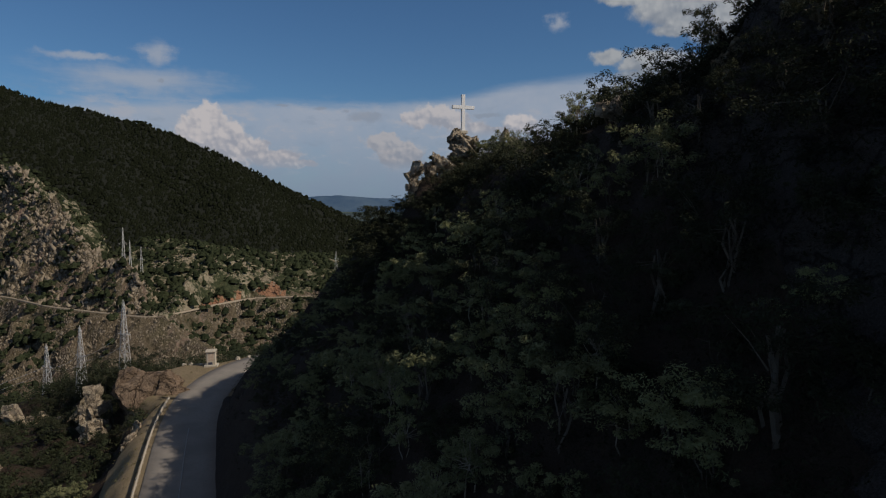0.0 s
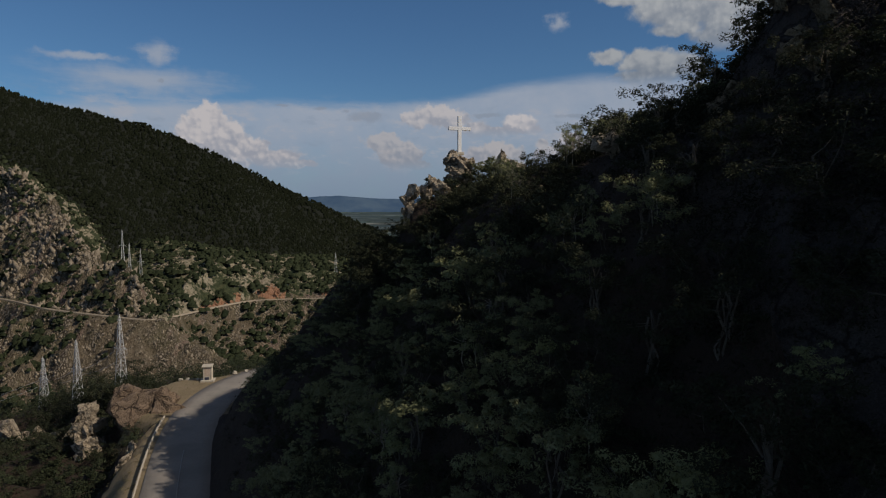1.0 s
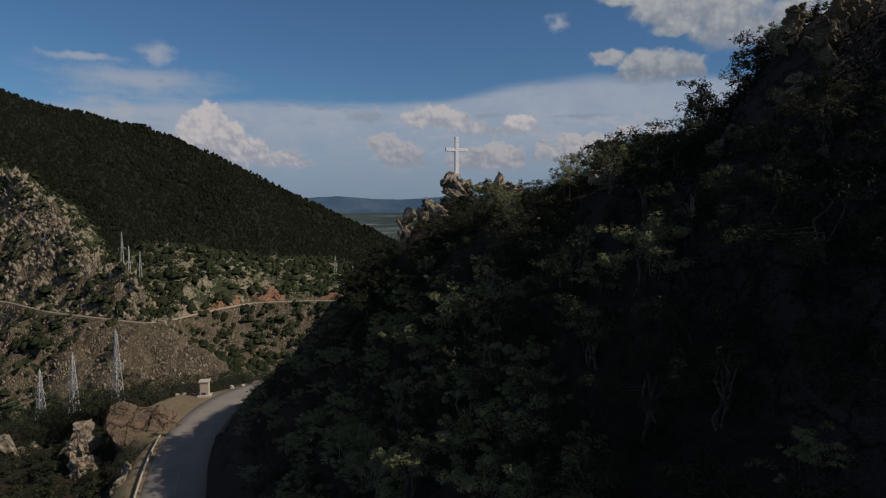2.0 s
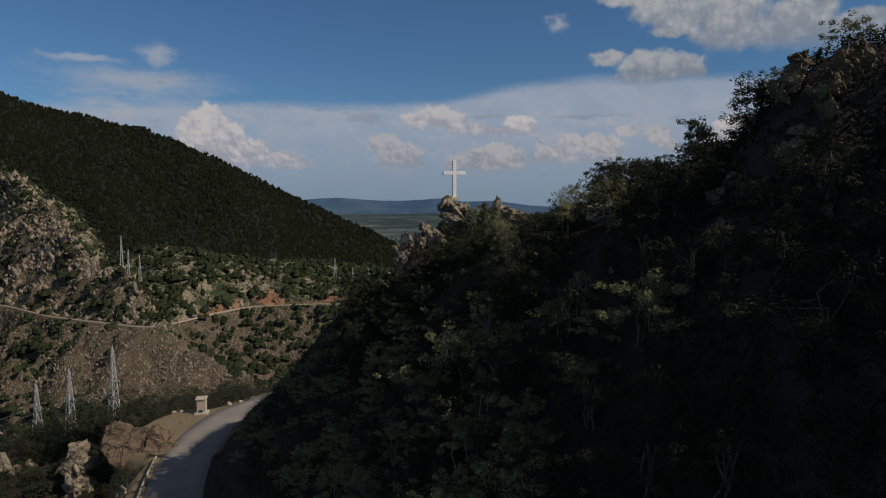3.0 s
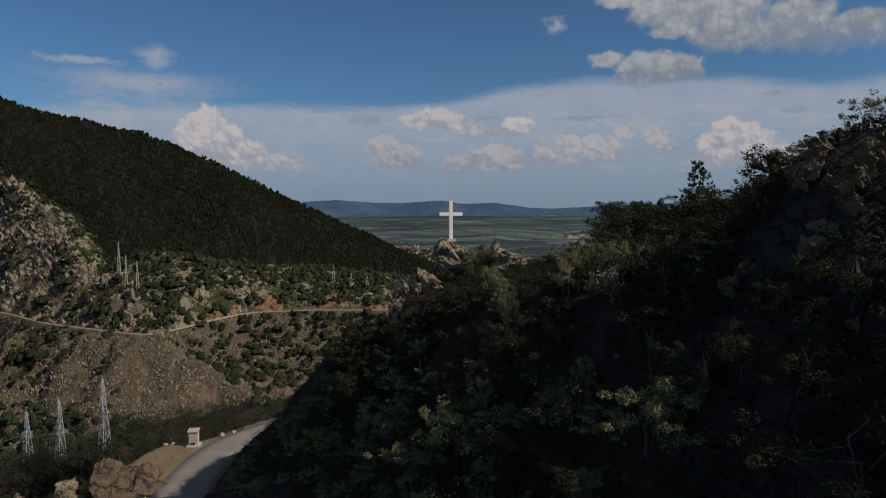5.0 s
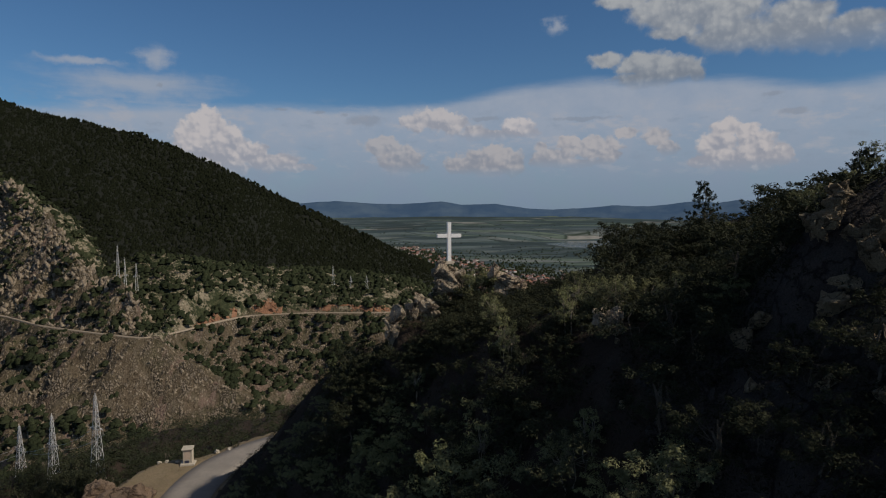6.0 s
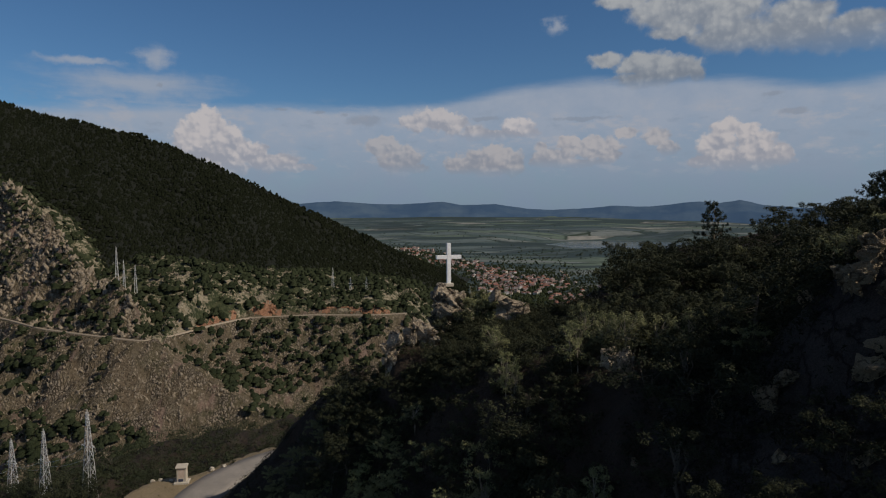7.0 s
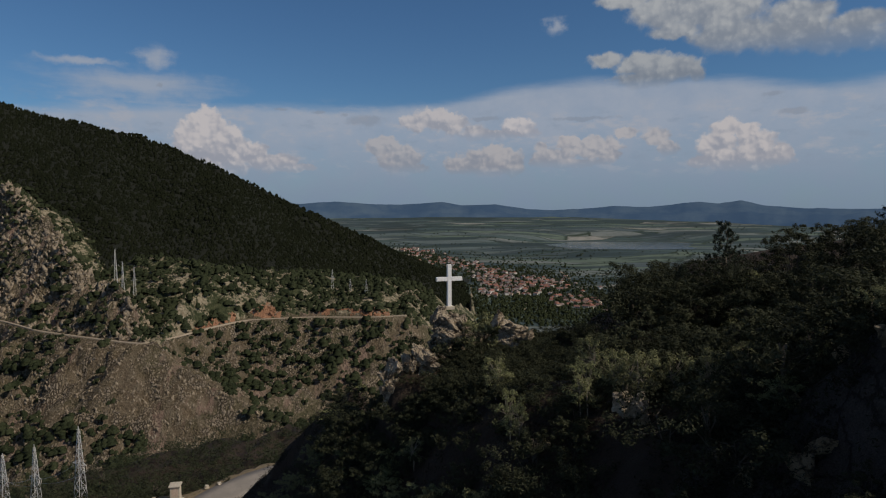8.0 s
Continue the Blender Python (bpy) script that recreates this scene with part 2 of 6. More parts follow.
ROCK_A, ROCK_B, ROCK_C = (0.33, 0.265, 0.19), (0.58, 0.485, 0.355), (0.45, 0.37, 0.275)
M_ROCK = mat_mottled("rock", ROCK_A, ROCK_B, ROCK_C, 0.9, 1.0, 0.4, cracks=0.5)
M_CRAG = mat_mottled("crag_rock", (0.22, 0.175, 0.12), (0.46, 0.375, 0.24), (0.31, 0.25, 0.175), 0.9, 1.0, 0.45, cracks=0.7)
M_REDROCK = mat_mottled("reddish_rock", (0.165, 0.115, 0.08), (0.285, 0.21, 0.145), (0.22, 0.155, 0.105), 0.5, 1.0, 0.4, cracks=0.35)
# hill soil far below earth's tone, with the slope's shade in its colour
M_SHADED_SOIL = mat_mottled("shaded_hill_soil", (0.024, 0.017, 0.012), (0.046, 0.032, 0.022), (0.020, 0.016, 0.011), 0.4, 0.9, 0.25)
# crag rock again, darkened for shade, with lighter flecks painted as glints
M_SHADED_CLIFF = mat_mottled("shaded_cliff_rock", (0.026, 0.022, 0.020), (0.105, 0.090, 0.080), (0.044, 0.038, 0.033), 0.5, 1.0, 0.5, cracks=0.45)
M_VERGE = mat_mottled("verge", (0.15, 0.115, 0.07), (0.24, 0.185, 0.115), (0.14, 0.13, 0.06), 0.35, 0.7, 0.08)
# floor colour near black, standing in for shade under the trees
M_SHADED_FLOOR = mat_mottled("shaded_forest_floor", (0.007, 0.009, 0.006), (0.011, 0.013, 0.008), (0.009, 0.011, 0.007), 0.03, 0.8, 2.0)
M_GRAVEL = mat_mottled("gravel_track", (0.24, 0.20, 0.145), (0.35, 0.29, 0.215), (0.28, 0.235, 0.17), 0.4, 0.4, 0.05)
M_REDEARTH = mat_mottled("red_earth", (0.22, 0.105, 0.06), (0.38, 0.20, 0.115), (0.30, 0.20, 0.12), 0.09, 1.0, 2.0)
M_CONCRETE = mat_mottled("weathered_concrete", (0.36, 0.32, 0.26), (0.52, 0.47, 0.38), (0.42, 0.37, 0.29), 0.9, 0.4, 0.03)
M_PLASTER = mat_mottled("shrine_render", (0.42, 0.37, 0.29), (0.58, 0.52, 0.41), (0.50, 0.42, 0.32), 1.3, 0.4, 0.03)
M_BARK = mat_mottled("bark", (0.07, 0.058, 0.044), (0.13, 0.11, 0.085), (0.09, 0.078, 0.06), 3.0, 0.8, 0.03)
M_WHITE = mat_mottled("white_paint", (0.74, 0.74, 0.72), (0.82, 0.82, 0.80), (0.70, 0.69, 0.66), 0.9, 0.15, 0.01, rough=0.5)
M_LINE = mat_mottled("worn_line_paint", (0.34, 0.33, 0.30), (0.42, 0.41, 0.38), (0.24, 0.22, 0.20), 1.5, 0.2, 0.01)
M_PANEL = mat_mottled("relief_panel", (0.40, 0.31, 0.24), (0.56, 0.46, 0.36), (0.36, 0.24, 0.18), 3.0, 0.5, 0.03)
M_NICHE = mat_mottled("dark_niche", (0.03, 0.03, 0.045), (0.05, 0.06, 0.10), (0.04, 0.04, 0.05), 2.0, 0.3, 0.02)
# leaf greens spread wide so their tones carry the hill's light and shade
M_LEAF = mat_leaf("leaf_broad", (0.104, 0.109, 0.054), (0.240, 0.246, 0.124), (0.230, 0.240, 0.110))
# yellow-green leaf, brightened in colour so a few shrubs look lit
M_LEAF_BRIGHTENED = mat_leaf("leaf_brightened", (0.150, 0.158, 0.075), (0.300, 0.312, 0.150), (0.290, 0.305, 0.130))
# undergrowth leaf near black: the shade between shrubs is in its colour
M_UNDER_SHADED = mat_leaf("shaded_undergrowth_leaf", (0.010, 0.011, 0.006), (0.026, 0.029, 0.015), (0.028, 0.031, 0.016))
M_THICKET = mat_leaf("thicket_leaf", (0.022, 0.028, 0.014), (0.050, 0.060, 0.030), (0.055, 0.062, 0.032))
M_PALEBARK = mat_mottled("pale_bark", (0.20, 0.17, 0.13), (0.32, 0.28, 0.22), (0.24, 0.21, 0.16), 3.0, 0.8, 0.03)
# dark green leaf, deepened further to hold shade on the near slopes
M_LEAF_DARK_SHADED = mat_leaf("leaf_dark_shaded", (0.018, 0.021, 0.011), (0.048, 0.054, 0.029), (0.055, 0.060, 0.032))
M_NEEDLE = mat_leaf("needles", (0.022, 0.030, 0.020), (0.048, 0.060, 0.036), (0.05, 0.062, 0.036), 0.1)
M_SCRUB = mat_clump("scrub_foliage", (0.026, 0.034, 0.019), (0.054, 0.064, 0.034), 0.9)
# dark forest green, deepened in place of cloud shade on the mountain
M_SHADED_CONIFER = mat_clump("shaded_conifer_foliage", (0.012, 0.015, 0.009), (0.020, 0.024, 0.0135), 0.7)
# hedgerow green lightened and greyed: distance haze is in the colour
M_HAZED_HEDGE = mat_clump("hazed_hedgerow_foliage", (0.040, 0.055, 0.045), (0.060, 0.078, 0.062), 0.4)
M_GROVE = mat_clump("grove_foliage", (0.026, 0.034, 0.018), (0.046, 0.056, 0.028), 0.4)


def mat_slope():
    """Dry rocky mountainside: ribs of stone, pinkish scree and thin grass."""
    m, g, b, co = material("rocky_slope", 0.95, 0.05)
    tall = g.add("ShaderNodeVectorMath", operation="MULTIPLY")
    g.put(tall.inputs[0], co)
    tall.inputs[1].default_value = (1.0, 0.8, 0.42)
    run = g.add("ShaderNodeVectorMath", operation="MULTIPLY")
    g.put(run.inputs[0], co)
    run.inputs[1].default_value = (1.0, 0.22, 0.1)
    n1 = g.noise(co, 0.012, 6, 0.62).outputs[0]
    n2 = g.noise(tall.outputs[0], 0.05, 8, 0.66).outputs[0]
    n3 = g.noise(tall.outputs[0], 0.17, 8, 0.72).outputs[0]
    n4 = g.noise(co, 0.6, 6, 0.7).outputs[0]
    scree = g.noise(run.outputs[0], 0.045, 5, 0.6).outputs[0]
    earth = g.mix(g.span(n1, 0.40, 0.60), (0.145, 0.113, 0.076, 1), (0.094, 0.088, 0.050, 1))
    earth = g.mix(g.span(n3, 0.45, 0.62), earth, (0.18, 0.15, 0.105, 1))
    earth = g.mix(g.math("MULTIPLY", g.span(scree, 0.53, 0.62), g.span(n4, 0.2, 0.5, 0.5, 1.0)), earth, (0.25, 0.178, 0.138, 1))
    rocky = g.span(g.math("ADD", g.math("MULTIPLY", n2, 0.6), g.math("MULTIPLY", n3, 0.4)), 0.49, 0.57)
    stone = g.mix(g.span(n4, 0.3, 0.7), (0.18, 0.148, 0.112, 1), (0.37, 0.315, 0.24, 1))
    cob = g.add("ShaderNodeTexVoronoi", Vector=tall.outputs[0], Scale=0.42)
    cob.feature = "DISTANCE_TO_EDGE"
    joint = g.span(cob.outputs[0], 0.02, 0.22)
    cell = g.add("ShaderNodeTexVoronoi", Vector=tall.outputs[0], Scale=0.42)
    tint = g.add("ShaderNodeSeparateColor", Color=cell.outputs["Color"]).outputs[0]
    stony = g.math("MULTIPLY", g.span(n2, 0.40, 0.55), g.span(tint, 0.3, 0.5))
    earth = g.mix(g.math("MULTIPLY", g.math("MULTIPLY", stony, joint), 0.75), earth, (0.26, 0.21, 0.14, 1))
    col = g.mix(rocky, earth, g.mix(joint, (0.07, 0.058, 0.04, 1), stone))
    col = g.mix(g.span(n3, 0.33, 0.44, 0.8, 0.0), col, (0.04, 0.036, 0.022, 1))
    g.put(b.inputs["Base Color"], col)
    h = g.math("ADD", g.math("MULTIPLY", n3, 2.0), g.math("ADD", g.math("MULTIPLY", n2, 2.0), g.math("MULTIPLY", n4, 0.35)))
    h = g.math("ADD", h, g.math("MULTIPLY", g.math("MULTIPLY", joint, g.math("MAXIMUM", rocky, stony)), 0.45))
    relief(g, b, h, 1.0, 3.0)
    return m


def mat_scrubland():
    """Low green scrub with stones showing through."""
    m, g, b, co = material("scrubland", 0.95, 0.1)
    n1 = g.noise(co, 0.03, 6, 0.65).outputs[0]
    n2 = g.noise(co, 0.22, 7, 0.7).outputs[0]
    v = g.add("ShaderNodeTexVoronoi", Vector=co, Scale=0.5)
    col = g.mix(g.span(n2, 0.38, 0.62), (0.030, 0.038, 0.019, 1), (0.066, 0.072, 0.036, 1))
    bare = g.math("ADD", g.math("MULTIPLY", n1, 0.55), g.math("MULTIPLY", n2, 0.45))
    stone = g.mix(v.outputs["Color"], (0.15, 0.125, 0.08, 1), (0.34, 0.295, 0.21, 1))
    col = g.mix(g.span(bare, 0.485, 0.55), col, stone)
    g.put(b.inputs["Base Color"], col)
    relief(g, b, n2, 1.0, 2.5)
    return m


def mat_hazed_plain():
    """Patchwork of fields, meadows and woods on the plain, distance haze mixed into the colours."""
    m, g, b, co = material("fields", 0.95, 0.1)
    wn = g.noise(co, 0.0011, 3, 0.5).outputs["Color"]
    mv = g.add("ShaderNodeVectorMath", operation="MULTIPLY_ADD")
    g.put(mv.inputs[0], wn)
    mv.inputs[1].default_value = (260, 420, 0)
    g.put(mv.inputs[2], co)
    sc = g.add("ShaderNodeVectorMath", operation="MULTIPLY")
    g.put(sc.inputs[0], mv.outputs[0])
    sc.inputs[1].default_value = (0.0030, 0.015, 0)
    v = g.add("ShaderNodeTexVoronoi", Vector=sc.outputs[0], Scale=1.0)
    pick = g.add("ShaderNodeSeparateColor", Color=v.outputs["Color"]).outputs[0]
    # field colours blued and greyed to carry the haze
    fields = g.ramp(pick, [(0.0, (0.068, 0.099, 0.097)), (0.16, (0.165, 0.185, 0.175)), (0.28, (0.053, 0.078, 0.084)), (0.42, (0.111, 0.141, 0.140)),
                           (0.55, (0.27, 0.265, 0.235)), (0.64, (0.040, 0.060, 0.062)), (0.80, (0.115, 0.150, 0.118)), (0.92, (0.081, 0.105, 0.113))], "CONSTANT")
    e = g.add("ShaderNodeTexVoronoi", Vector=sc.outputs[0], Scale=1.0)
    e.feature = "DISTANCE_TO_EDGE"
    col = g.mix(g.span(e.outputs[0], 0.0, 0.05, 1.0, 0.0), fields, (0.03, 0.045, 0.03, 1))
    w = g.noise(co, 0.0019, 6, 0.62).outputs[0]
    col = g.mix(g.math("MULTIPLY", g.span(w, 0.53, 0.60), 0.75), col, (0.030, 0.042, 0.042, 1))
    strips = g.add("ShaderNodeVectorMath", operation="MULTIPLY")
    g.put(strips.inputs[0], co)
    strips.inputs[1].default_value = (0.0012, 0.0085, 0)
    belt = g.noise(strips.outputs[0], 1.0, 5, 0.65).outputs[0]
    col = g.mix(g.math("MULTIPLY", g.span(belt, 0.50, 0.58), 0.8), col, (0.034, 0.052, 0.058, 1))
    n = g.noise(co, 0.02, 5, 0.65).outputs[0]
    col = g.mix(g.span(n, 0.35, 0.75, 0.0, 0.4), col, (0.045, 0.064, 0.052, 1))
    g.put(b.inputs["Base Color"], col)
    return m


def mat_asphalt():
    m, g, b, co = material("asphalt", 0.95, 0.1)
    n1 = g.noise(co, 0.25, 5, 0.6).outputs[0]
    n2 = g.noise(co, 3.0, 5, 0.7).outputs[0]
    n3 = g.noise(co, 40.0, 3, 0.6).outputs[0]
    col = g.mix(g.span(n1, 0.35, 0.65), (0.205, 0.185, 0.160, 1), (0.275, 0.247, 0.212, 1))
    col = g.mix(g.span(n2, 0.45, 0.75), col, (0.20, 0.18, 0.157, 1))
    col = g.mix(g.math("MULTIPLY", n3, 0.4), col, (0.32, 0.30, 0.265, 1))
    g.put(b.inputs["Base Color"], col)
    relief(g, b, n3, 0.4, 0.01)
    return m


def mat_steel():
    m, g, b, co = material("galvanised_steel", 0.6, 0.3, 0.0)
    n = g.noise(co, 1.5, 5, 0.6).outputs[0]
    g.put(b.inputs["Base Color"], g.mix(g.span(n, 0.35, 0.7), (0.50, 0.50, 0.49, 1), (0.62, 0.61, 0.58, 1)))
    return m


def mat_water():
    m, g, b, co = material("lake_water", 0.12, 0.5)
    b.inputs["Base Color"].default_value = (0.10, 0.13, 0.15, 1)
    relief(g, b, g.noise(co, 0.05, 4, 0.6).outputs[0], 0.3, 0.6)
    return m


def mat_roof():
    m, g, b, co = material("clay_roof", 0.85, 0.2)
    inf = g.t.nodes.new("ShaderNodeObjectInfo")
    col = g.ramp(inf.outputs["Random"], [(0.0, (0.25, 0.11, 0.08)), (0.3, (0.31, 0.15, 0.11)), (0.5, (0.16, 0.10, 0.085)), (0.7, (0.30, 0.27, 0.255)), (0.85, (0.20, 0.12, 0.10))], "LINEAR")
    n = g.noise(co, 1.2, 4, 0.6).outputs[0]
    g.put(b.inputs["Base Color"], g.mix(g.span(n, 0.3, 0.8, 0.0, 0.5), col, (0.16, 0.07, 0.045, 1)))
    return m


def mat_wall():
    m, g, b, co = material("house_wall", 0.9, 0.2)
    inf = g.t.nodes.new("ShaderNodeObjectInfo")
    col = g.ramp(inf.outputs["Random"], [(0.0, (0.62, 0.58, 0.50)), (0.4, (0.72, 0.70, 0.66)), (0.7, (0.50, 0.42, 0.33)), (1.0, (0.66, 0.55, 0.44))])
    n = g.noise(co, 0.8, 4, 0.6).outputs[0]
    g.put(b.inputs["Base Color"], g.mix(g.span(n, 0.4, 0.8, 0.0, 0.4), col, (0.35, 0.30, 0.25, 1)))
    return m


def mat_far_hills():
    """Wooded hills on the horizon, with the blue haze of distance painted in."""
    m, g, b, co = material("hazy_distant_hills", 1.0, 0.0)
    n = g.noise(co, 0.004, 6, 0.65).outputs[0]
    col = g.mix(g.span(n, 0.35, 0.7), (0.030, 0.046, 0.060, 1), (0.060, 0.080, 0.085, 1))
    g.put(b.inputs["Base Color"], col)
    # blue glow stands in for haze between here and the hills
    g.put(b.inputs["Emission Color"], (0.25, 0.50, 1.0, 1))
    b.inputs["Emission Strength"].default_value = HILL_HAZE_GLOW
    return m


HILL_HAZE_GLOW = 0.115
M_SCRUBLAND = mat_scrubland()
M_SLOPE, M_HAZED_PLAIN, M_ASPHALT, M_STEEL, M_WATER, M_ROOF, M_WALL = mat_slope(), mat_hazed_plain(), mat_asphalt(), mat_steel(), mat_water(), mat_roof(), mat_wall()
M_FAR = mat_far_hills()


# ---------------------------------------------------------------- helpers
def part(name, bm, mat, parent=None, label="", smooth=False):
    me = bpy.data.meshes.new(name)
    bm.to_mesh(me)
    bm.free()
    for m in (mat if isinstance(mat, (list, tuple)) else [mat]):
        me.materials.append(m)
    if smooth:
        me.polygons.foreach_set("use_smooth", [True] * len(me.polygons))
    ob = new(name, me)
    if parent:
        ob.parent = parent
    return tagged(ob, label)


def raw(name, verts, faces, mat, parent=None, label="", mat_ids=None, smooth=False):
    """One mesh from numpy arrays; faces all of one size."""
    me = bpy.data.meshes.new(name)
    verts, faces = np.asarray(verts, dtype=np.float32), np.asarray(faces, dtype=np.int32)
    k = faces.shape[1]
    me.vertices.add(len(verts))
    me.vertices.foreach_set("co", verts.ravel())
    me.loops.add(faces.size)
    me.loops.foreach_set("vertex_index", faces.ravel())
    me.polygons.add(len(faces))
    me.polygons.foreach_set("loop_start", np.arange(len(faces), dtype=np.int32) * k)
    for m in (mat if isinstance(mat, (list, tuple)) else [mat]):
        me.materials.append(m)
    if mat_ids is not None:
        me.polygons.foreach_set("material_index", np.asarray(mat_ids, dtype=np.int32))
    if smooth:
        me.polygons.foreach_set("use_smooth", np.ones(len(faces), dtype=bool))
    me.update()
    me.validate()
    ob = new(name, me)
    if parent:
        ob.parent = parent
    return tagged(ob, label)


def tube(bm, p, q, r, r2=None, n=4):
    p, q = Vector(p), Vector(q)
    r2 = r if r2 is None else r2
    turn = (q - p).to_track_quat("Z", "Y").to_matrix()
    rings = []
    for c, rr in ((p, r), (q, r2)):
        rings.append([bm.verts.new(c + turn @ Vector((rr * math.cos(2 * math.pi * (i + 0.5) / n), rr * math.sin(2 * math.pi * (i + 0.5) / n), 0))) for i in range(n)])
    for i in range(n):
        bm.faces.new((rings[0][i], rings[0][(i + 1) % n], rings[1][(i + 1) % n], rings[1][i]))
    bm.faces.new(rings[0][::-1])
    bm.faces.new(rings[1])


def box(bm, centre, size, bevel=0.0, turn=0.0):
    m = Matrix.Translation(centre) @ Matrix.Rotation(turn, 4, "Z") @ Matrix.Diagonal((*size, 1))
    made = bmesh.ops.create_cube(bm, size=1, matrix=m)["verts"]
    if bevel:
        edges = list({e for v in made for e in v.link_edges})
        bmesh.ops.bevel(bm, geom=edges, offset=bevel, segments=2, affect="EDGES", profile=0.6)


def smooth01(a, b, v):
    t = np.clip((v - a) / (b - a), 0, 1)
    return t * t * (3 - 2 * t)


def lattice_noise(x, y, seed):
    ix, iy = np.floor(x).astype(np.int64), np.floor(y).astype(np.int64)
    fx, fy = x - ix, y - iy
    fx, fy = fx * fx * (3 - 2 * fx), fy * fy * (3 - 2 * fy)

    def h(a, b):
        n = (a * 374761393 + b * 668265263 + seed * 1442695041) & 0xFFFFFFFF
        n = ((n ^ (n >> 13)) * 1274126177) & 0xFFFFFFFF
        return ((n ^ (n >> 16)) & 0xFFFF) / 65535.0

    return (h(ix, iy) * (1 - fx) + h(ix + 1, iy) * fx) * (1 - fy) + (h(ix, iy + 1) * (1 - fx) + h(ix + 1, iy + 1) * fx) * fy - 0.5


def fbm(x, y, size, seed=0, octaves=4, gain=0.5):
    out, amp = 0, 1.0
    for i in range(octaves):
        out = out + amp * lattice_noise(x / size + 17.3 * i, y / size - 9.1 * i, seed + i)
        size, amp = size / 2.03, amp * gain
    return out


def ridged(x, y, size, seed=0, octaves=4):
    out, amp = 0, 1.0
    for i in range(octaves):
        out = out + amp * (0.5 - np.abs(2 * lattice_noise(x / size + 5.7 * i, y / size + 3.3 * i, seed + i)))
        size, amp = size / 2.1, amp * 0.5
    return out


# ---------------------------------------------------------------- the lie of the land
def spline(points, steps=14):
    pts = [np.array(p, float) for p in points]
    pts = [2 * pts[0] - pts[1]] + pts + [2 * pts[-1] - pts[-2]]
    out = []
    for a, b, c, d in zip(pts, pts[1:], pts[2:], pts[3:]):
        for i in range(steps):
            t = i / steps
            out.append(0.5 * (2 * b + (c - a) * t + (2 * a - 5 * b + 4 * c - d) * t * t + (3 * b - a - 3 * c + d) * t ** 3))
    out.append(pts[-2])
    return np.array(out)


ROAD = spline([(22, -60), (9, -30), (-3, 0), (-13, 25), (-20.5, 46), (-26.5, 62), (-34.0, 84), (-37.0, 99), (-35.5, 113), (-27, 124), (-12, 130), (14, 133), (50, 132)])
ROAD_Z, ROAD_HALF = 1.5, 4.4
TRACK_X = [-1400, -900, -620, -495, -415, -335, -290, -268, -256, -225, -150, -75, -30, 10, 60, 140]
TRACK_Y = [1000, 900, 800, 722, 660, 620, 599, 594, 650, 722, 742, 738, 756, 840, 1020, 3500]
TRACK_Z = -75.0
SPUR = [(-275, 590, -72), (-228, 572, -90), (-160, 540, -122), (-110, 512, -140), (-60, 450, -170)]
BELT = [(-400, 875, -12), (-330, 850, -15), (-250, 880, -29), (-150, 900, -46), (-70, 930, -70)]
CREST = [(-2600, 1050, 760), (-910, 1300, 287), (-592, 1389, 187), (-364, 1452, 74), (-193, 1500, -6), (-35, 1700, -104), (110, 1950, -180)]


def road_side(x, y):
    """Signed distance from the road's middle line, positive on the hill's side."""
    best = np.full(x.shape, 1e9)
    side = np.zeros(x.shape)
    for a, b in zip(ROAD, ROAD[1:]):
        d = b - a
        t = np.clip(((x - a[0]) * d[0] + (y - a[1]) * d[1]) / (d @ d), 0, 1)
        ex, ey = x - a[0] - t * d[0], y - a[1] - t * d[1]
        r = np.hypot(ex, ey)
        near = r < best
        best = np.where(near, r, best)
        side = np.where(near, np.sign(d[1] * ex - d[0] * ey), side)
    return best * np.where(side == 0, 1, side)


def ridge_line(x, y, line, fall):
    z = np.full(x.shape, -1e9)
    for a, b in zip(line, line[1:]):
        dx, dy = b[0] - a[0], b[1] - a[1]
        t = np.clip(((x - a[0]) * dx + (y - a[1]) * dy) / (dx * dx + dy * dy), 0, 1)
        r = np.hypot(x - a[0] - t * dx, y - a[1] - t * dy)
        z = np.maximum(z, a[2] + (b[2] - a[2]) * t - fall * r)
    return z


def smin(a, b, k):
    h = np.clip(0.5 + 0.5 * (b - a) / k, 0, 1)
    return b * (1 - h) + a * h - k * h * (1 - h)


def bell(x, y, cx, cy, rx, ry):
    return np.exp(-((x - cx) / rx) ** 2 - ((y - cy) / ry) ** 2)


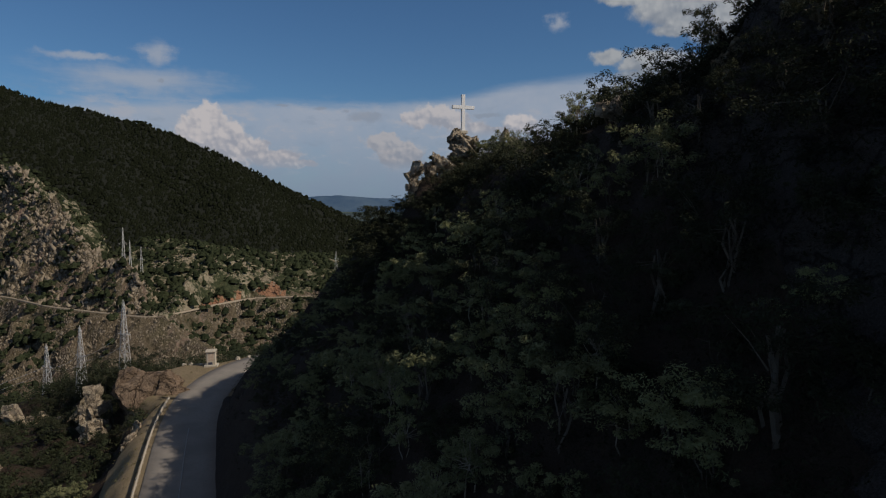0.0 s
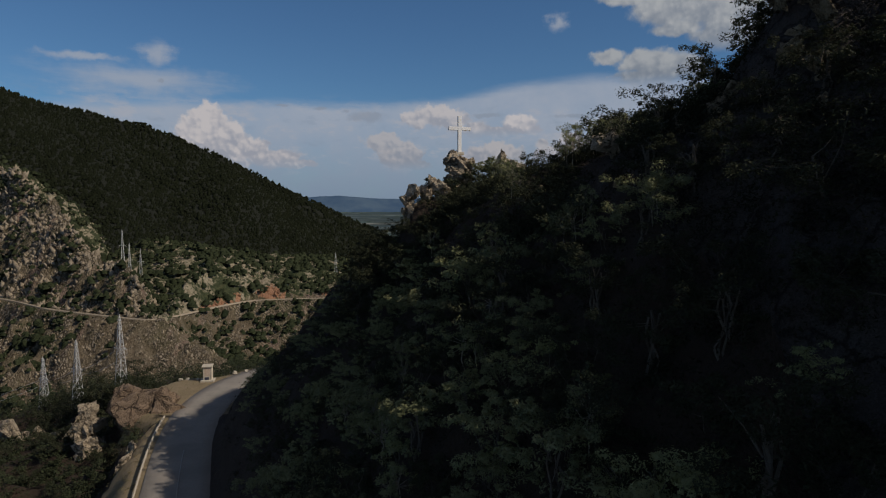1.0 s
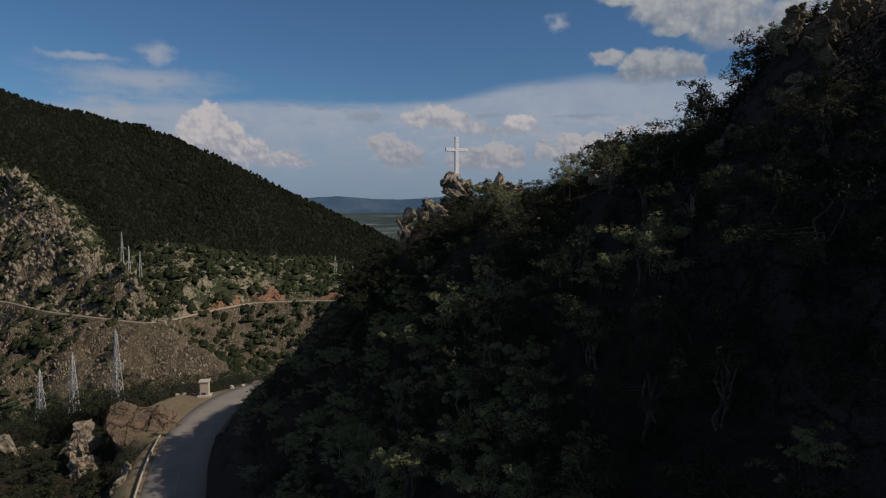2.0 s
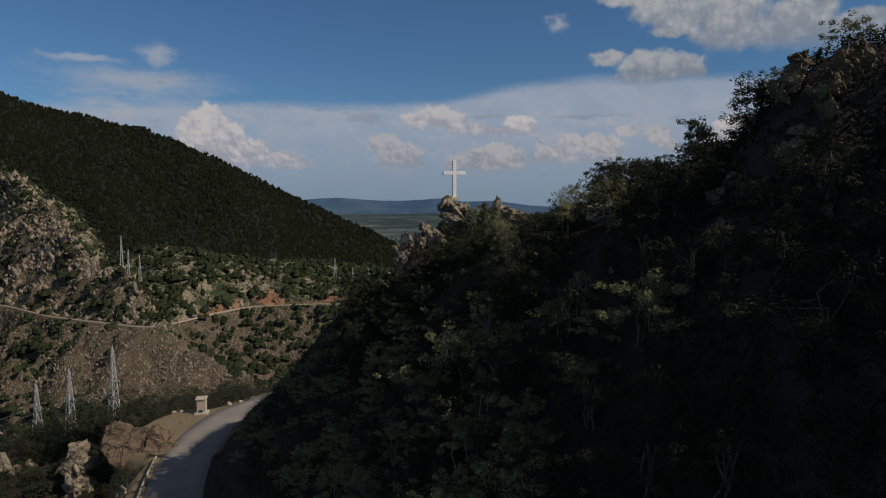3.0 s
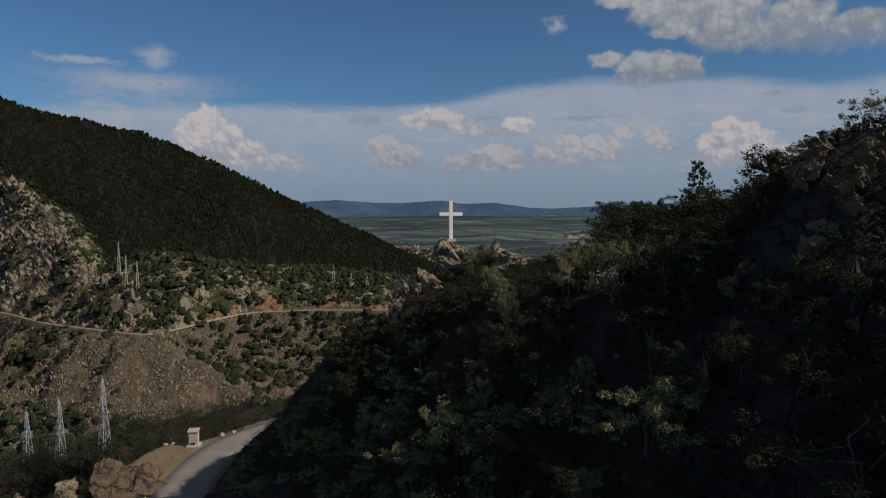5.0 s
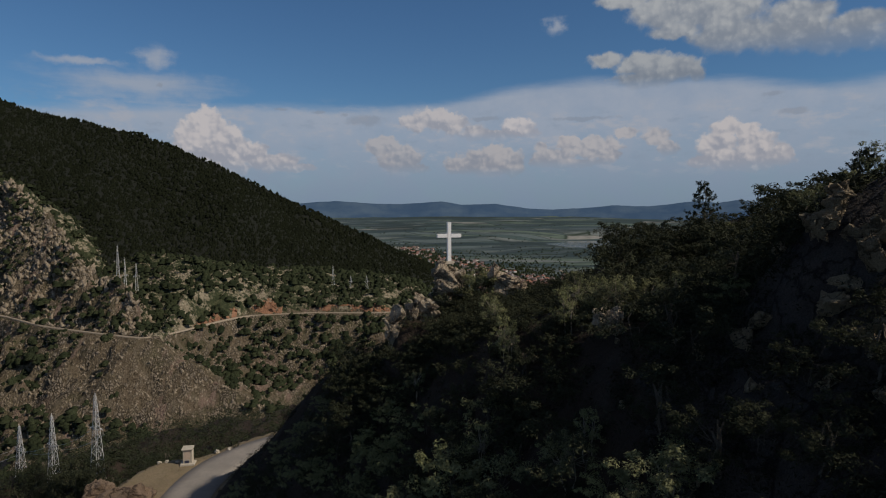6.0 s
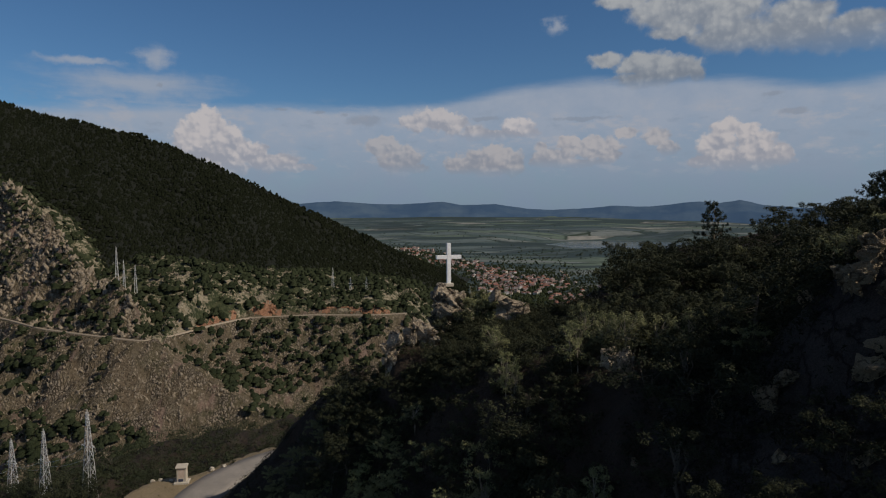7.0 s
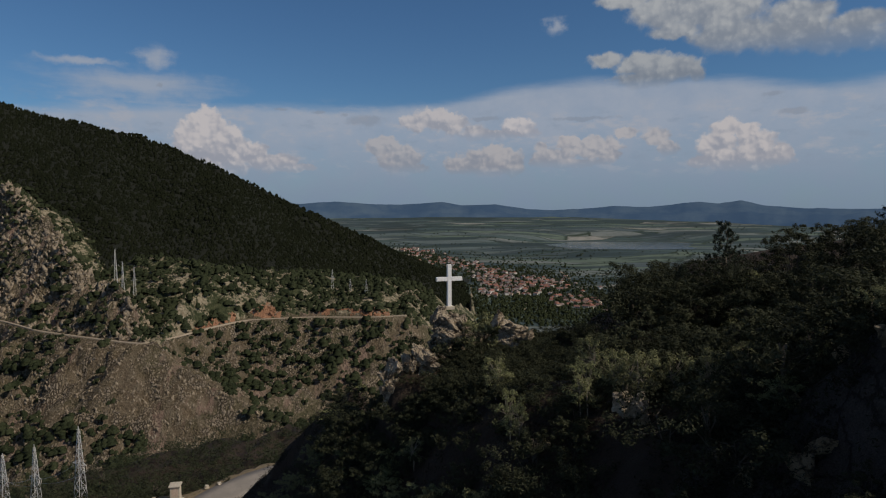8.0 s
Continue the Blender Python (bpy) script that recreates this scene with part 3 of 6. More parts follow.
def land(x, y):
    """Height of the ground and the kind of surface at arrays of places."""
    x, y = np.asarray(x, float), np.asarray(y, float)
    # plain and valley floor
    z = np.interp(y, [0, 900, 1400, 2000, 2800, 3600, 4300, 4800], [-176, -176, -175, -150, -112, -50, 8, 20]) + 9 * fbm(x, y, 320, 3, 3)
    pond = bell(x, y, 815, 2850, 430, 380)
    z = np.where(pond > 0.25, -110.5 + 0 * z, z * (1 - smooth01(0.05, 0.25, pond)) - 110.5 * smooth01(0.05, 0.25, pond))
    kind = np.where(y > 1150, 3, 1)
    # the wooded mountain
    m = ridge_line(x, y, CREST, 0.60) + 20 * ridged(x, y, 260, 11, 3) - 6
    kind = np.where(m > z, 2, kind)
    z = np.maximum(z, m)
    # the rocky mountainside with the track
    yc = np.interp(x, TRACK_X, TRACK_Y)
    dy = y - yc
    a = np.interp(x, [-1000, -700, -560, -480, -357, -300, -240, -100, 0], [2.2, 1.9, 1.55, 1.05, 0.90, 0.70, 0.26, 0.14, 0.12])
    bank = smooth01(-258, -244, x) * smooth01(-50, -75, x)
    up = 9 * bank * smooth01(2, 13, dy) + a * np.clip(dy - 5, 0, 85) + np.interp(x, [-560, -420, -340], [0.15, -0.22, 0.03]) * np.clip(dy - 90, 0, 120) - 0.35 * np.clip(dy - 210, 0, 900)
    crag = smooth01(-268, -300, x)
    past = np.maximum(dy - np.interp(x, [-640, -504, -425, -374, -320, -276], [102, 90, 75, 58, 40, 20]), 0)
    up = up - crag * past * (a + 0.5) * (dy < 90) - crag * np.maximum(dy - 90, 0) * 0.5 * (dy >= 90) - crag * (dy >= 90) * (past - np.maximum(dy - 90, 0)) * (a + 0.5)
    s = TRACK_Z + up + 0.72 * np.minimum(dy + 4, 0)
    rough = smooth01(5, 22, np.abs(dy))
    s = s + rough * ((9 + 14 * crag) * ridged(x, y, 70, 21, 4) + (4 + 9 * crag) * fbm(x, y, 18, 25, 4) + 5 * np.floor(2.5 * fbm(x, y, 26, 27, 3)) * crag + 3 * ridged(x, y, 14, 37, 2) - 5 - 2 * crag)
    s = s - 0.8 * np.maximum(x + 42, 0)
    spur = ridge_line(x, y, SPUR, 0.72) + smooth01(4, 20, np.abs(dy)) * (9 * ridged(x, y, 34, 31, 4) + 1.6 * fbm(x, y, 9, 33, 3) + 3.4 * ridged(x, y, 13, 35, 2) - 1)
    s = np.where((np.abs(dy) < 6) & (spur > s), s, np.maximum(s, spur))
    s = np.maximum(s, ridge_line(x, y, BELT, 0.42) + 7 * ridged(x, y, 60, 83, 4) + 3 * fbm(x, y, 17, 85, 3) - 4)
    kind = np.where(s > z, 1, kind)
    z = np.maximum(z, s)
    # the near hill with the road cut into it
    near = (x > -330) & (x < 320) & (y < 430)
    if near.any():
        xn, yn = x[near], y[near]
        sd = road_side(xn, yn)
        d = sd - ROAD_HALF + 0.9 - 2.0 * np.exp(-((yn - 107) / 12) ** 2)
        lump = 1.5 * fbm(xn, yn, 9, 41, 4) + (1.3 + 1.8 * smooth01(8, 16, xn)) * ridged(xn, yn, 6, 45, 3)
        face = ROAD_Z - 0.1 + 2.4 * smooth01(0, 1.8, d) + 1.24 * np.maximum(d - 0.8, 0) + smooth01(1, 5, d) * lump - 1.7 * np.exp(-((d - 14) / 8) ** 2) * smooth01(64, 82, yn) - 2.2 * np.exp(-((d - 11) / 9) ** 2) * smooth01(74, 90, yn)
        cap = (35.3 + 0.2 * np.clip(xn - 4, 0, 70) + 6.6 * bell(xn, yn, 25, 33, 8, 8) + 0.9 * bell(xn, yn, 2.5, 75, 3.5, 4.5)
               - 0.8 * np.maximum(yn - 78, 0) * (1 - smooth01(18, 34, xn)) - 4.0 * bell(xn, yn, 22, 58, 8, 9) + 1.1 * fbm(xn, yn, 7, 47, 3) - 0.75 * np.maximum(xn - 90, 0)
               - 1.7 * smooth01(57, 62, yn) * (1 - smooth01(77, 80, yn)) * smooth01(-4, -1, xn) * (1 - smooth01(11, 14.5, xn)))
        # last term: unseen rise on the right, added to shade the near slope
        hill = smin(face, cap, 4.0) + 2.4 * smooth01(16.9, 18.6, xn) * (1 - smooth01(21.6, 24.6, xn)) * np.exp(-((yn - 37) / 5) ** 2) + 2.6 * bell(xn, yn, -2.6, 69.8, 2.6, 3.0) - 1.5 * bell(xn, yn, -6, 58, 6, 11) + 20 * smooth01(22, 44, xn) * (1 - smooth01(4, 22, yn))
        hill = hill - np.minimum(1.2 * np.maximum(yn - 73.6, 0), 11) * smooth01(-9, -4, xn) * (1 - smooth01(13, 18, xn))
        dl = -sd - ROAD_HALF
        out = (ROAD_Z - 0.1 - 7.0 * smooth01(0.9, 7, dl) - 0.16 * np.maximum(dl - 6, 0) - 0.8 * np.maximum(dl - 62, 0) - 4.0 * bell(xn, yn, -68, 121, 16, 10)
               + smooth01(1.0, 4, dl) * (2.6 * ridged(xn, yn, 9, 51, 4) + 2.0 * fbm(xn, yn, 5, 53, 4)))
        out = out + smooth01(6, 14, dl) * (9 * bell(xn, yn, -60, 119, 9, 8) + 4 * bell(xn, yn, -73, 128, 10, 8))
        flat = bell(xn, yn, -43.5, 104.5, 8.0, 14.0)
        out = out + (ROAD_Z - 0.05 - out) * smooth01(0.28, 0.62, flat)
        h = np.where(d > 0, hill, np.where(dl > 0, out, ROAD_Z - 0.12))
        k = np.where(d > 0.0, 0, np.where((dl > 1.2 + 2 * fbm(xn, yn, 4, 57, 2) + 4.5 * np.exp(-((yn - 62) / 20) ** 2)) & (flat < 0.3), 0, 4))
        zn, kn = z[near], kind[near]
        kind[near] = np.where(h > zn, k, kn)
        z[near] = np.maximum(h, zn)
    return z, kind


def red_cut(x, y):
    """Where the red earth lies open above the track."""
    above = y - np.interp(x, TRACK_X, TRACK_Y)
    return (above > 3) & (above < 15 + 30 * fbm(x, y, 22, 61, 4)) & (x > -257) & (x < -60) & (fbm(x, y, 34, 63, 3) > -0.22)


def ground_at(x, y):
    return float(land(np.array([x]), np.array([y]))[0][0])


def lines(*runs):
    out = []
    for a, b, step in runs:
        out.append(np.arange(a, b, step))
    return np.concatenate(out)


def build_ground():
    xs = lines((-3600, -1200, 80), (-1200, -700, 20), (-700, -560, 6), (-560, -200, 3.4), (-200, -80, 5), (-80, -56, 2), (-56, 46, 0.75), (46, 100, 4), (100, 420, 14), (420, 3640, 70))
    ys = lines((-320, -20, 20), (-20, 15, 3.5), (15, 118, 0.8), (118, 160, 2.5), (160, 400, 10), (400, 480, 6), (480, 800, 3.6), (800, 900, 6), (900, 1700, 14), (1700, 2600, 30), (2600, 4800, 60))
    X, Y = np.meshgrid(xs, ys)
    z, kind = land(X.ravel(), Y.ravel())
    nx, ny = len(xs), len(ys)
    i = np.arange(nx * ny).reshape(ny, nx)
    faces = np.stack([i[:-1, :-1], i[:-1, 1:], i[1:, 1:], i[1:, :-1]], -1).reshape(-1, 4)
    ids = kind.reshape(ny, nx)[:-1, :-1].ravel()
    # red earth cut above the track
    fx, fy = X[:-1, :-1].ravel(), Y[:-1, :-1].ravel()
    above = fy - np.interp(fx, TRACK_X, TRACK_Y)
    ids = np.where((ids == 1) & (above > 6) & (fx > -0.468 * (fy - 12) + 40 * fbm(fx, fy, 40, 65, 3)), 6, ids)
    ids = np.where((ids == 1) & (above > 115 + 60 * fbm(fx, fy, 60, 67, 3)), 6, ids)
    ids = np.where(((ids == 1) | (ids == 6)) & red_cut(fx, fy), 5, ids)
    # near right slope takes the rock colour that has shade painted in
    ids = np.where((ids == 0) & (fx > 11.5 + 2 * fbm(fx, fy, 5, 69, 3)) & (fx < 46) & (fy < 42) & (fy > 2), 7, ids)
    ob = raw("ground", np.stack([X.ravel(), Y.ravel(), z], -1), faces, [M_SHADED_SOIL, M_SLOPE, M_SHADED_FLOOR, M_HAZED_PLAIN, M_VERGE, M_REDEARTH, M_SCRUBLAND, M_SHADED_CLIFF], None,
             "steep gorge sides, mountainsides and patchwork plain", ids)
    return tagged(ob, category="ground", kind="structure")


build_ground()


def strip(name, line, zs, half, mat, lift, label, cat="road", thick=0.12):
    """A ribbon with thickness along a line of plan points."""
    line = np.asarray(line, float)
    t = np.gradient(line, axis=0)
    t /= np.linalg.norm(t, axis=1)[:, None]
    nrm = np.stack([t[:, 1], -t[:, 0]], -1)
    cols = []
    for w, dz in ((-half, -thick), (-half + 0.06, 0), (-half * 0.5, 0.03), (0, 0.05), (half * 0.5, 0.03), (half - 0.06, 0), (half, -thick)):
        p = line + nrm * w
        cols.append(np.column_stack([p, zs + lift + dz]))
    v = np.stack(cols, 1)
    n, k = v.shape[:2]
    i = np.arange(n * k).reshape(n, k)
    f = np.stack([i[:-1, :-1], i[:-1, 1:], i[1:, 1:], i[1:, :-1]], -1).reshape(-1, 4)
    return tagged(raw(name, v.reshape(-1, 3), f, mat, None, label), category=cat, kind="structure")


strip("road", ROAD, np.full(len(ROAD), ROAD_Z), ROAD_HALF - 0.6, M_ASPHALT, 0.02, "worn grey asphalt mountain road with a faint centre line")
near_line = ROAD[(ROAD[:, 1] > -20) & (ROAD[:, 1] < 80)]
strip("road_line", near_line, np.full(len(near_line), ROAD_Z), 0.06, M_LINE, 0.10, "worn thin white line along the road's middle", "road marking", 0.02)


def build_road_bank():
    """The cut earth bank at the foot of the hill, along the road."""
    line = spline(ROAD[(ROAD[:, 1] > -8) & (ROAD[:, 1] < 94)], 4)
    t = np.gradient(line, axis=0)
    t /= np.linalg.norm(t, axis=1)[:, None]
    nrm = np.stack([t[:, 1], -t[:, 0]], -1)
    low = 1 - smooth01(80, 92, line[:, 1])
    cols = []
    for k, (off, h) in enumerate(((3.25, -0.1), (3.42, 0.06), (3.75, 0.36), (4.1, 0.95), (4.5, 1.65), (5.0, 2.7), (5.6, 3.5))):
        wob = 0.30 * fbm(line[:, 0] + 7 * k, line[:, 1], 2.2, 121 + k, 4) * (k > 0)
        cols.append(np.column_stack([line + nrm * (off + wob)[:, None], ROAD_Z + h * low + 0.5 * wob]) if k else np.column_stack([line + nrm * off, np.full(len(line), ROAD_Z + h)]))
    v = np.stack(cols, 1)
    n, k = v.shape[:2]
    i = np.arange(n * k).reshape(n, k)
    f = np.stack([i[:-1, :-1], i[:-1, 1:], i[1:, 1:], i[1:, :-1]], -1).reshape(-1, 4)
    tagged(raw("road_bank", v.reshape(-1, 3), f, M_SHADED_SOIL, None, "cut earth bank along the road's inner edge, darkened as shade"), category="bank", kind="structure")


build_road_bank()
track_x = np.linspace(-900, -40, 320)
track_y = np.interp(track_x, TRACK_X, TRACK_Y)
track_y = np.convolve(np.pad(track_y, 5, "edge"), np.ones(11) / 11, "valid")
strip("dirt_road", np.stack([track_x, track_y], -1), np.full(len(track_x), TRACK_Z + 0.2), 1.7, M_GRAVEL, 0.5, "pale gravel track cut across the rocky mountainside", thick=1.5)


def build_far_hills():
    az = np.radians(np.linspace(-60, 60, 700))
    deg = np.degrees(az)
    top = np.interp(deg, [-60, -16, -12, -9.5, -7, -4.1, -2, 0, 1.7, 4.9, 7.6, 10, 13, 15, 18, 20, 22.2, 23.5, 25.2, 26.8, 29.6, 34, 60],
                    [60, 84, 98, 114, 98, 88, 94, 108, 84, 90, 56, 48, 58, 72, 68, 82, 98, 86, 108, 76, 56, 48, 40]) + 5 * fbm(deg, deg * 0, 1.4, 71, 4)
    rows = []
    for r, k in ((4120, -0.9), (4240, 0.25), (4340, 0.48), (4410, 0.76), (4480, 1.0), (4580, 0.8)):
        rr = r + 25 * fbm(deg, deg * 0 + r, 3, 75, 3)
        zz = -10 + (top + 10) * k + (18 * fbm(deg, deg * 0 + r, 1.6, 77, 5) if 0 < k < 1 else 0)
        rows.append(np.stack([np.sin(az) * rr, np.cos(az) * rr, zz], -1))
    v = np.stack(rows, 0)
    i = np.arange(v.shape[0] * v.shape[1]).reshape(v.shape[:2])
    f = np.stack([i[:-1, :-1], i[:-1, 1:], i[1:, 1:], i[1:, :-1]], -1).reshape(-1, 4)
    tagged(raw("backdrop", v.reshape(-1, 3), f, M_FAR, None, "low wooded hills along the horizon, blue haze painted in", smooth=True), category="hills", kind="structure")


build_far_hills()


def build_lake():
    n = 64
    a = np.linspace(0, 2 * math.pi, n, endpoint=False)
    r = 1 + 0.35 * fbm(np.cos(a) * 3 + 9, np.sin(a) * 3, 1.3, 81, 3)
    v = np.stack([815 + np.cos(a) * 330 * r, 2850 + np.sin(a) * 290 * r, np.full(n, -110.0)], -1)
    v = np.vstack([v, [[815, 2850, -110.0]]])
    f = [(i, (i + 1) % n, n) for i in range(n)]
    tagged(raw("water", v, f, M_WATER, None, "pale still reservoir among the fields of the plain"), category="lake", kind="structure")


build_lake()

# ---------------------------------------------------------------- rocks
def rock_mesh(bm, centre, size, seed, points=18, fine=3, rough=0.045, lean=(0, 0, 0)):
    """An angular slab: the hull of random points near a box's faces, split and weathered."""
    rnd = random.Random(seed)
    start = set(bm.verts)
    for _ in range(points):
        v = [rnd.uniform(-1, 1) for _ in range(3)]
        v[rnd.randrange(3)] = rnd.choice((-1, 1)) * rnd.uniform(0.8, 1.0)
        k = rnd.uniform(0.72, 1.0)
        bm.verts.new(Vector(v) * k)
    hull = bmesh.ops.convex_hull(bm, input=[v for v in bm.verts if v not in start])
    loose = [g for g in hull["geom_interior"] if isinstance(g, bmesh.types.BMVert)]
    loose += [v for v in bm.verts if not v.link_faces]
    bmesh.ops.delete(bm, geom=list(set(loose)), context="VERTS")
    if fine:
        own = {e for v in bm.verts if v not in start for e in v.link_edges}
        bmesh.ops.subdivide_edges(bm, edges=list(own), cuts=fine, use_grid_fill=True)
        bmesh.ops.triangulate(bm, faces=[f for f in bm.faces if len(f.verts) > 4])
    turn = Euler([radians(a) for a in lean]).to_matrix()
    for v in bm.verts:
        if v in start:
            continue
        q = v.co + Vector((seed * 3.1, 0, 0))
        w = Vector((q.x * 2.2, q.y * 2.2, q.z * 4.6)) + noise.noise_vector(q * 2.0) * 0.5
        p = v.co * (1 + (noise.cell(w) - 0.5) * rough * 3.0)
        p = p * (1 + (noise.cell(w * 2.7) - 0.5) * rough * 1.6)
        p += v.co.normalized() * noise.fractal(q * 4.5, 0.8, 2.1, 4) * rough * 1.2
        v.co = turn @ Vector((p.x * size[0], p.y * size[1], p.z * size[2])) + Vector(centre)


def rock(name, blocks, seed, mat, label, fine=5):
    """A rock of leaning slabs grown together; each block is broken into a few."""
    c0 = Vector(blocks[0][0])
    whole = tagged(new(name), label, "rock")
    whole.location = c0
    rnd = random.Random(seed)
    for i, (c, s, l) in enumerate(blocks):
        turn = Euler([radians(a) for a in l]).to_matrix()
        pieces = [((0, 0, 0), (0.86, 0.88, 0.92))]
        for k in range(3 if len(blocks) > 1 else 2):
            pieces.append(((rnd.uniform(-0.5, 0.5), rnd.uniform(-0.45, 0.2), rnd.uniform(-0.5, 0.25)), (rnd.uniform(0.3, 0.5), rnd.uniform(0.45, 0.7), rnd.uniform(0.3, 0.5))))
        for k, (o, f) in enumerate(pieces):
            bm = bmesh.new()
            at = Vector(c) - c0 + turn @ Vector((o[0] * s[0], o[1] * s[1], o[2] * s[2]))
            rock_mesh(bm, at, (f[0] * s[0], f[1] * s[1], f[2] * s[2]), seed * 13 + i * 7 + k, fine=fine, points=10 if mat == M_CRAG else 13, rough=0.016 if max(s) > 3.5 else 0.046, lean=(l[0], l[1] + rnd.uniform(-8, 8), l[2]))
            part("slab", bm, mat, whole)
    return whole


rock("cross_rock", [((1.5, 73.9, 38.1), (1.0, 1.1, 1.35), (-26, 26, 20)), ((2.3, 73.6, 37.5), (1.8, 1.1, 0.75), (-32, 38, 18)), ((3.4, 73.9, 37.6), (0.85, 1.0, 0.95), (-26, 40, 20)),
                    ((2.0, 73.3, 36.6), (1.7, 1.0, 0.8), (-32, 36, 14)), ((1.3, 73.8, 37.0), (0.9, 1.0, 1.5), (0, 8, 0)), ((2.4, 74.8, 37.8), (1.0, 1.0, 1.1), (0, 15, 30)),
                    ((1.9, 74.0, 35.4), (2.2, 1.4, 2.0), (0, 12, 10)), ((3.0, 74.4, 36.2), (1.5, 1.3, 1.9), (0, 14, 20))],
     3, M_ROCK, "craggy ochre rock pinnacle carrying the white cross")
rock("boulder", [((-0.2, 70.8, 34.8), (2.0, 1.3, 1.2), (-30, 32, 18)), ((0.8, 70.6, 34.0), (1.3, 1.2, 0.8), (-20, 40, 20)), ((-1.3, 70.9, 33.6), (1.1, 1.3, 1.9), (0, -14, 0)), ((0.0, 71.0, 32.8), (1.8, 1.3, 1.4), (0, 10, 0))], 21, M_ROCK, "slanted pale ochre boulder on the ridge below the cross")
rock("boulder", [((-2.9, 69.4, 34.2), (1.2, 1.3, 1.4), (0, -14, 0)), ((-3.5, 69.6, 32.6), (1.1, 1.2, 1.7), (0, -10, 20)), ((-2.8, 69.8, 31.6), (1.6, 1.5, 1.8), (0, -8, 0))], 35, M_ROCK, "squat weathered boulder at the ridge's edge")
rock("boulder", [((7.1, 72.4, 37.9), (1.0, 1.1, 1.0), (-28, 22, 16)), ((8.4, 72.2, 37.2), (2.0, 1.1, 0.8), (-30, 34, 16)), ((9.7, 72.0, 36.5), (0.9, 0.9, 0.9), (-28, 30, 16)), ((8.3, 72.5, 35.9), (2.0, 1.2, 1.5), (0, 20, 0))], 47, M_ROCK, "long slanting rock rising from bushes on the ridge")
for k, (sx, sy, ss) in enumerate([(9.2, 47.0, 0.5), (12.6, 46.2, 0.35), (8.0, 50.5, 0.5), (14.2, 40.5, 0.4), (16.2, 41.0, 0.3), (15.2, 44.5, 0.35), (11.2, 40.2, 0.4), (17.8, 40.6, 0.45), (18.6, 38.8, 0.6),
                                (14.8, 33.5, 0.5), (16.9, 31.8, 0.5), (12.2, 33.0, 0.4), (10.4, 36.2, 0.35), (14.6, 38.4, 0.6), (19.4, 34.2, 0.6), (18.0, 30.2, 0.5), (6.6, 56.0, 0.4), (12.4, 61.0, 0.45)]):
    rock("stone", [((sx, sy, ground_at(sx, sy) + ss * 0.25), (ss * 1.3, ss * 0.8, ss * 0.7), (12, 35 + k * 11 % 30, k * 50))], 300 + k, M_CRAG, "pale stone showing between shaded hillside bushes", 1)
rock("boulder", [((12.0, 47.9, 37.3), (0.7, 0.9, 1.1), (-24, -10, 20)), ((12.8, 47.5, 37.1), (1.1, 1.0, 1.1), (-28, 30, 25))], 58, M_ROCK, "blocky sunlit rock on the hillside shoulder")
strata = random.Random(64)


def ledges(at, n, spread, size, dip):
    """Slabs of one crag, lying one over the other along the dip."""
    out = []
    for i in range(n):
        k = i / max(1, n - 1) - 0.5
        out.append(((at[0] + spread[0] * k + strata.uniform(-0.25, 0.25), at[1] + strata.uniform(-0.4, 0.4), at[2] + spread[1] * k + strata.uniform(-0.2, 0.2)),
                    (size * strata.uniform(0.7, 1.15), strata.uniform(0.5, 0.9), strata.uniform(0.38, 0.62)), (strata.uniform(-42, -18), dip + strata.uniform(-10, 10), strata.uniform(24, 44))))
    return out


rock("crag", ledges((18.9, 35.1, 44.2), 6, (1.2, 1.5), 1.0, 48), 64, M_CRAG, "jagged crag with a sunlit ochre top", 4)
rock("crag", ledges((19.9, 32.9, 43.6), 11, (1.9, 2.6), 1.4, 38), 75, M_CRAG, "large jagged crag of dark and ochre slabs", 4)
for k, (cx, cy, cz, cn, cs) in enumerate([(18.7, 31.5, 39.6, 5, 0.9), (18.2, 33.4, 40.8, 5, 0.8)]):
    rock("crag", ledges((cx, cy, cz), cn, (1.0, 1.3), cs, 40), 400 + k * 9, M_CRAG, "broken rock ledges on the shaded upper hillside", 2)
rock("crag", [((16.9, 37.2, 38.9), (1.4, 1.2, 0.6), (-24, 8, 20)), ((17.3, 37.0, 38.0), (1.0, 1.1, 1.1), (-20, -10, 30)), ((16.1, 37.0, 37.9), (0.8, 1.0, 1.3), (-16, -36, 15))], 88, M_CRAG, "flat-topped rock ledge on the shaded hillside")
rock("crag", [((13.0, 36.0, 31.6), (1.0, 0.9, 1.6), (0, 6, 0))], 113, M_CRAG, "pale upright stone among shaded bushes")
# rocks below the road
rock("boulder", [((-45.2, 96.8, 1.0), (7.4, 4.2, 5.2), (-14, 28, 8)), ((-48.2, 97.4, 0.4), (3.0, 3.4, 5.6), (0, -6, 0))], 121, M_REDROCK, "great reddish-brown boulder beside the road", 7)
rock("rock_pillar", [((-53.6, 95.4, 1.0), (1.7, 1.6, 2.2), (0, 10, 0)), ((-54.4, 95.0, -1.8), (1.7, 1.7, 2.4), (0, -6, 30)), ((-52.9, 95.6, -1.2), (1.5, 1.5, 2.3), (0, 14, 0)), ((-54.0, 94.8, -4.2), (2.0, 1.8, 2.4), (0, 0, 60)), ((-52.6, 95.2, -4.0), (1.6, 1.6, 2.2), (0, 4, 10))], 133, M_ROCK, "upright pale rock pillar below the road edge")
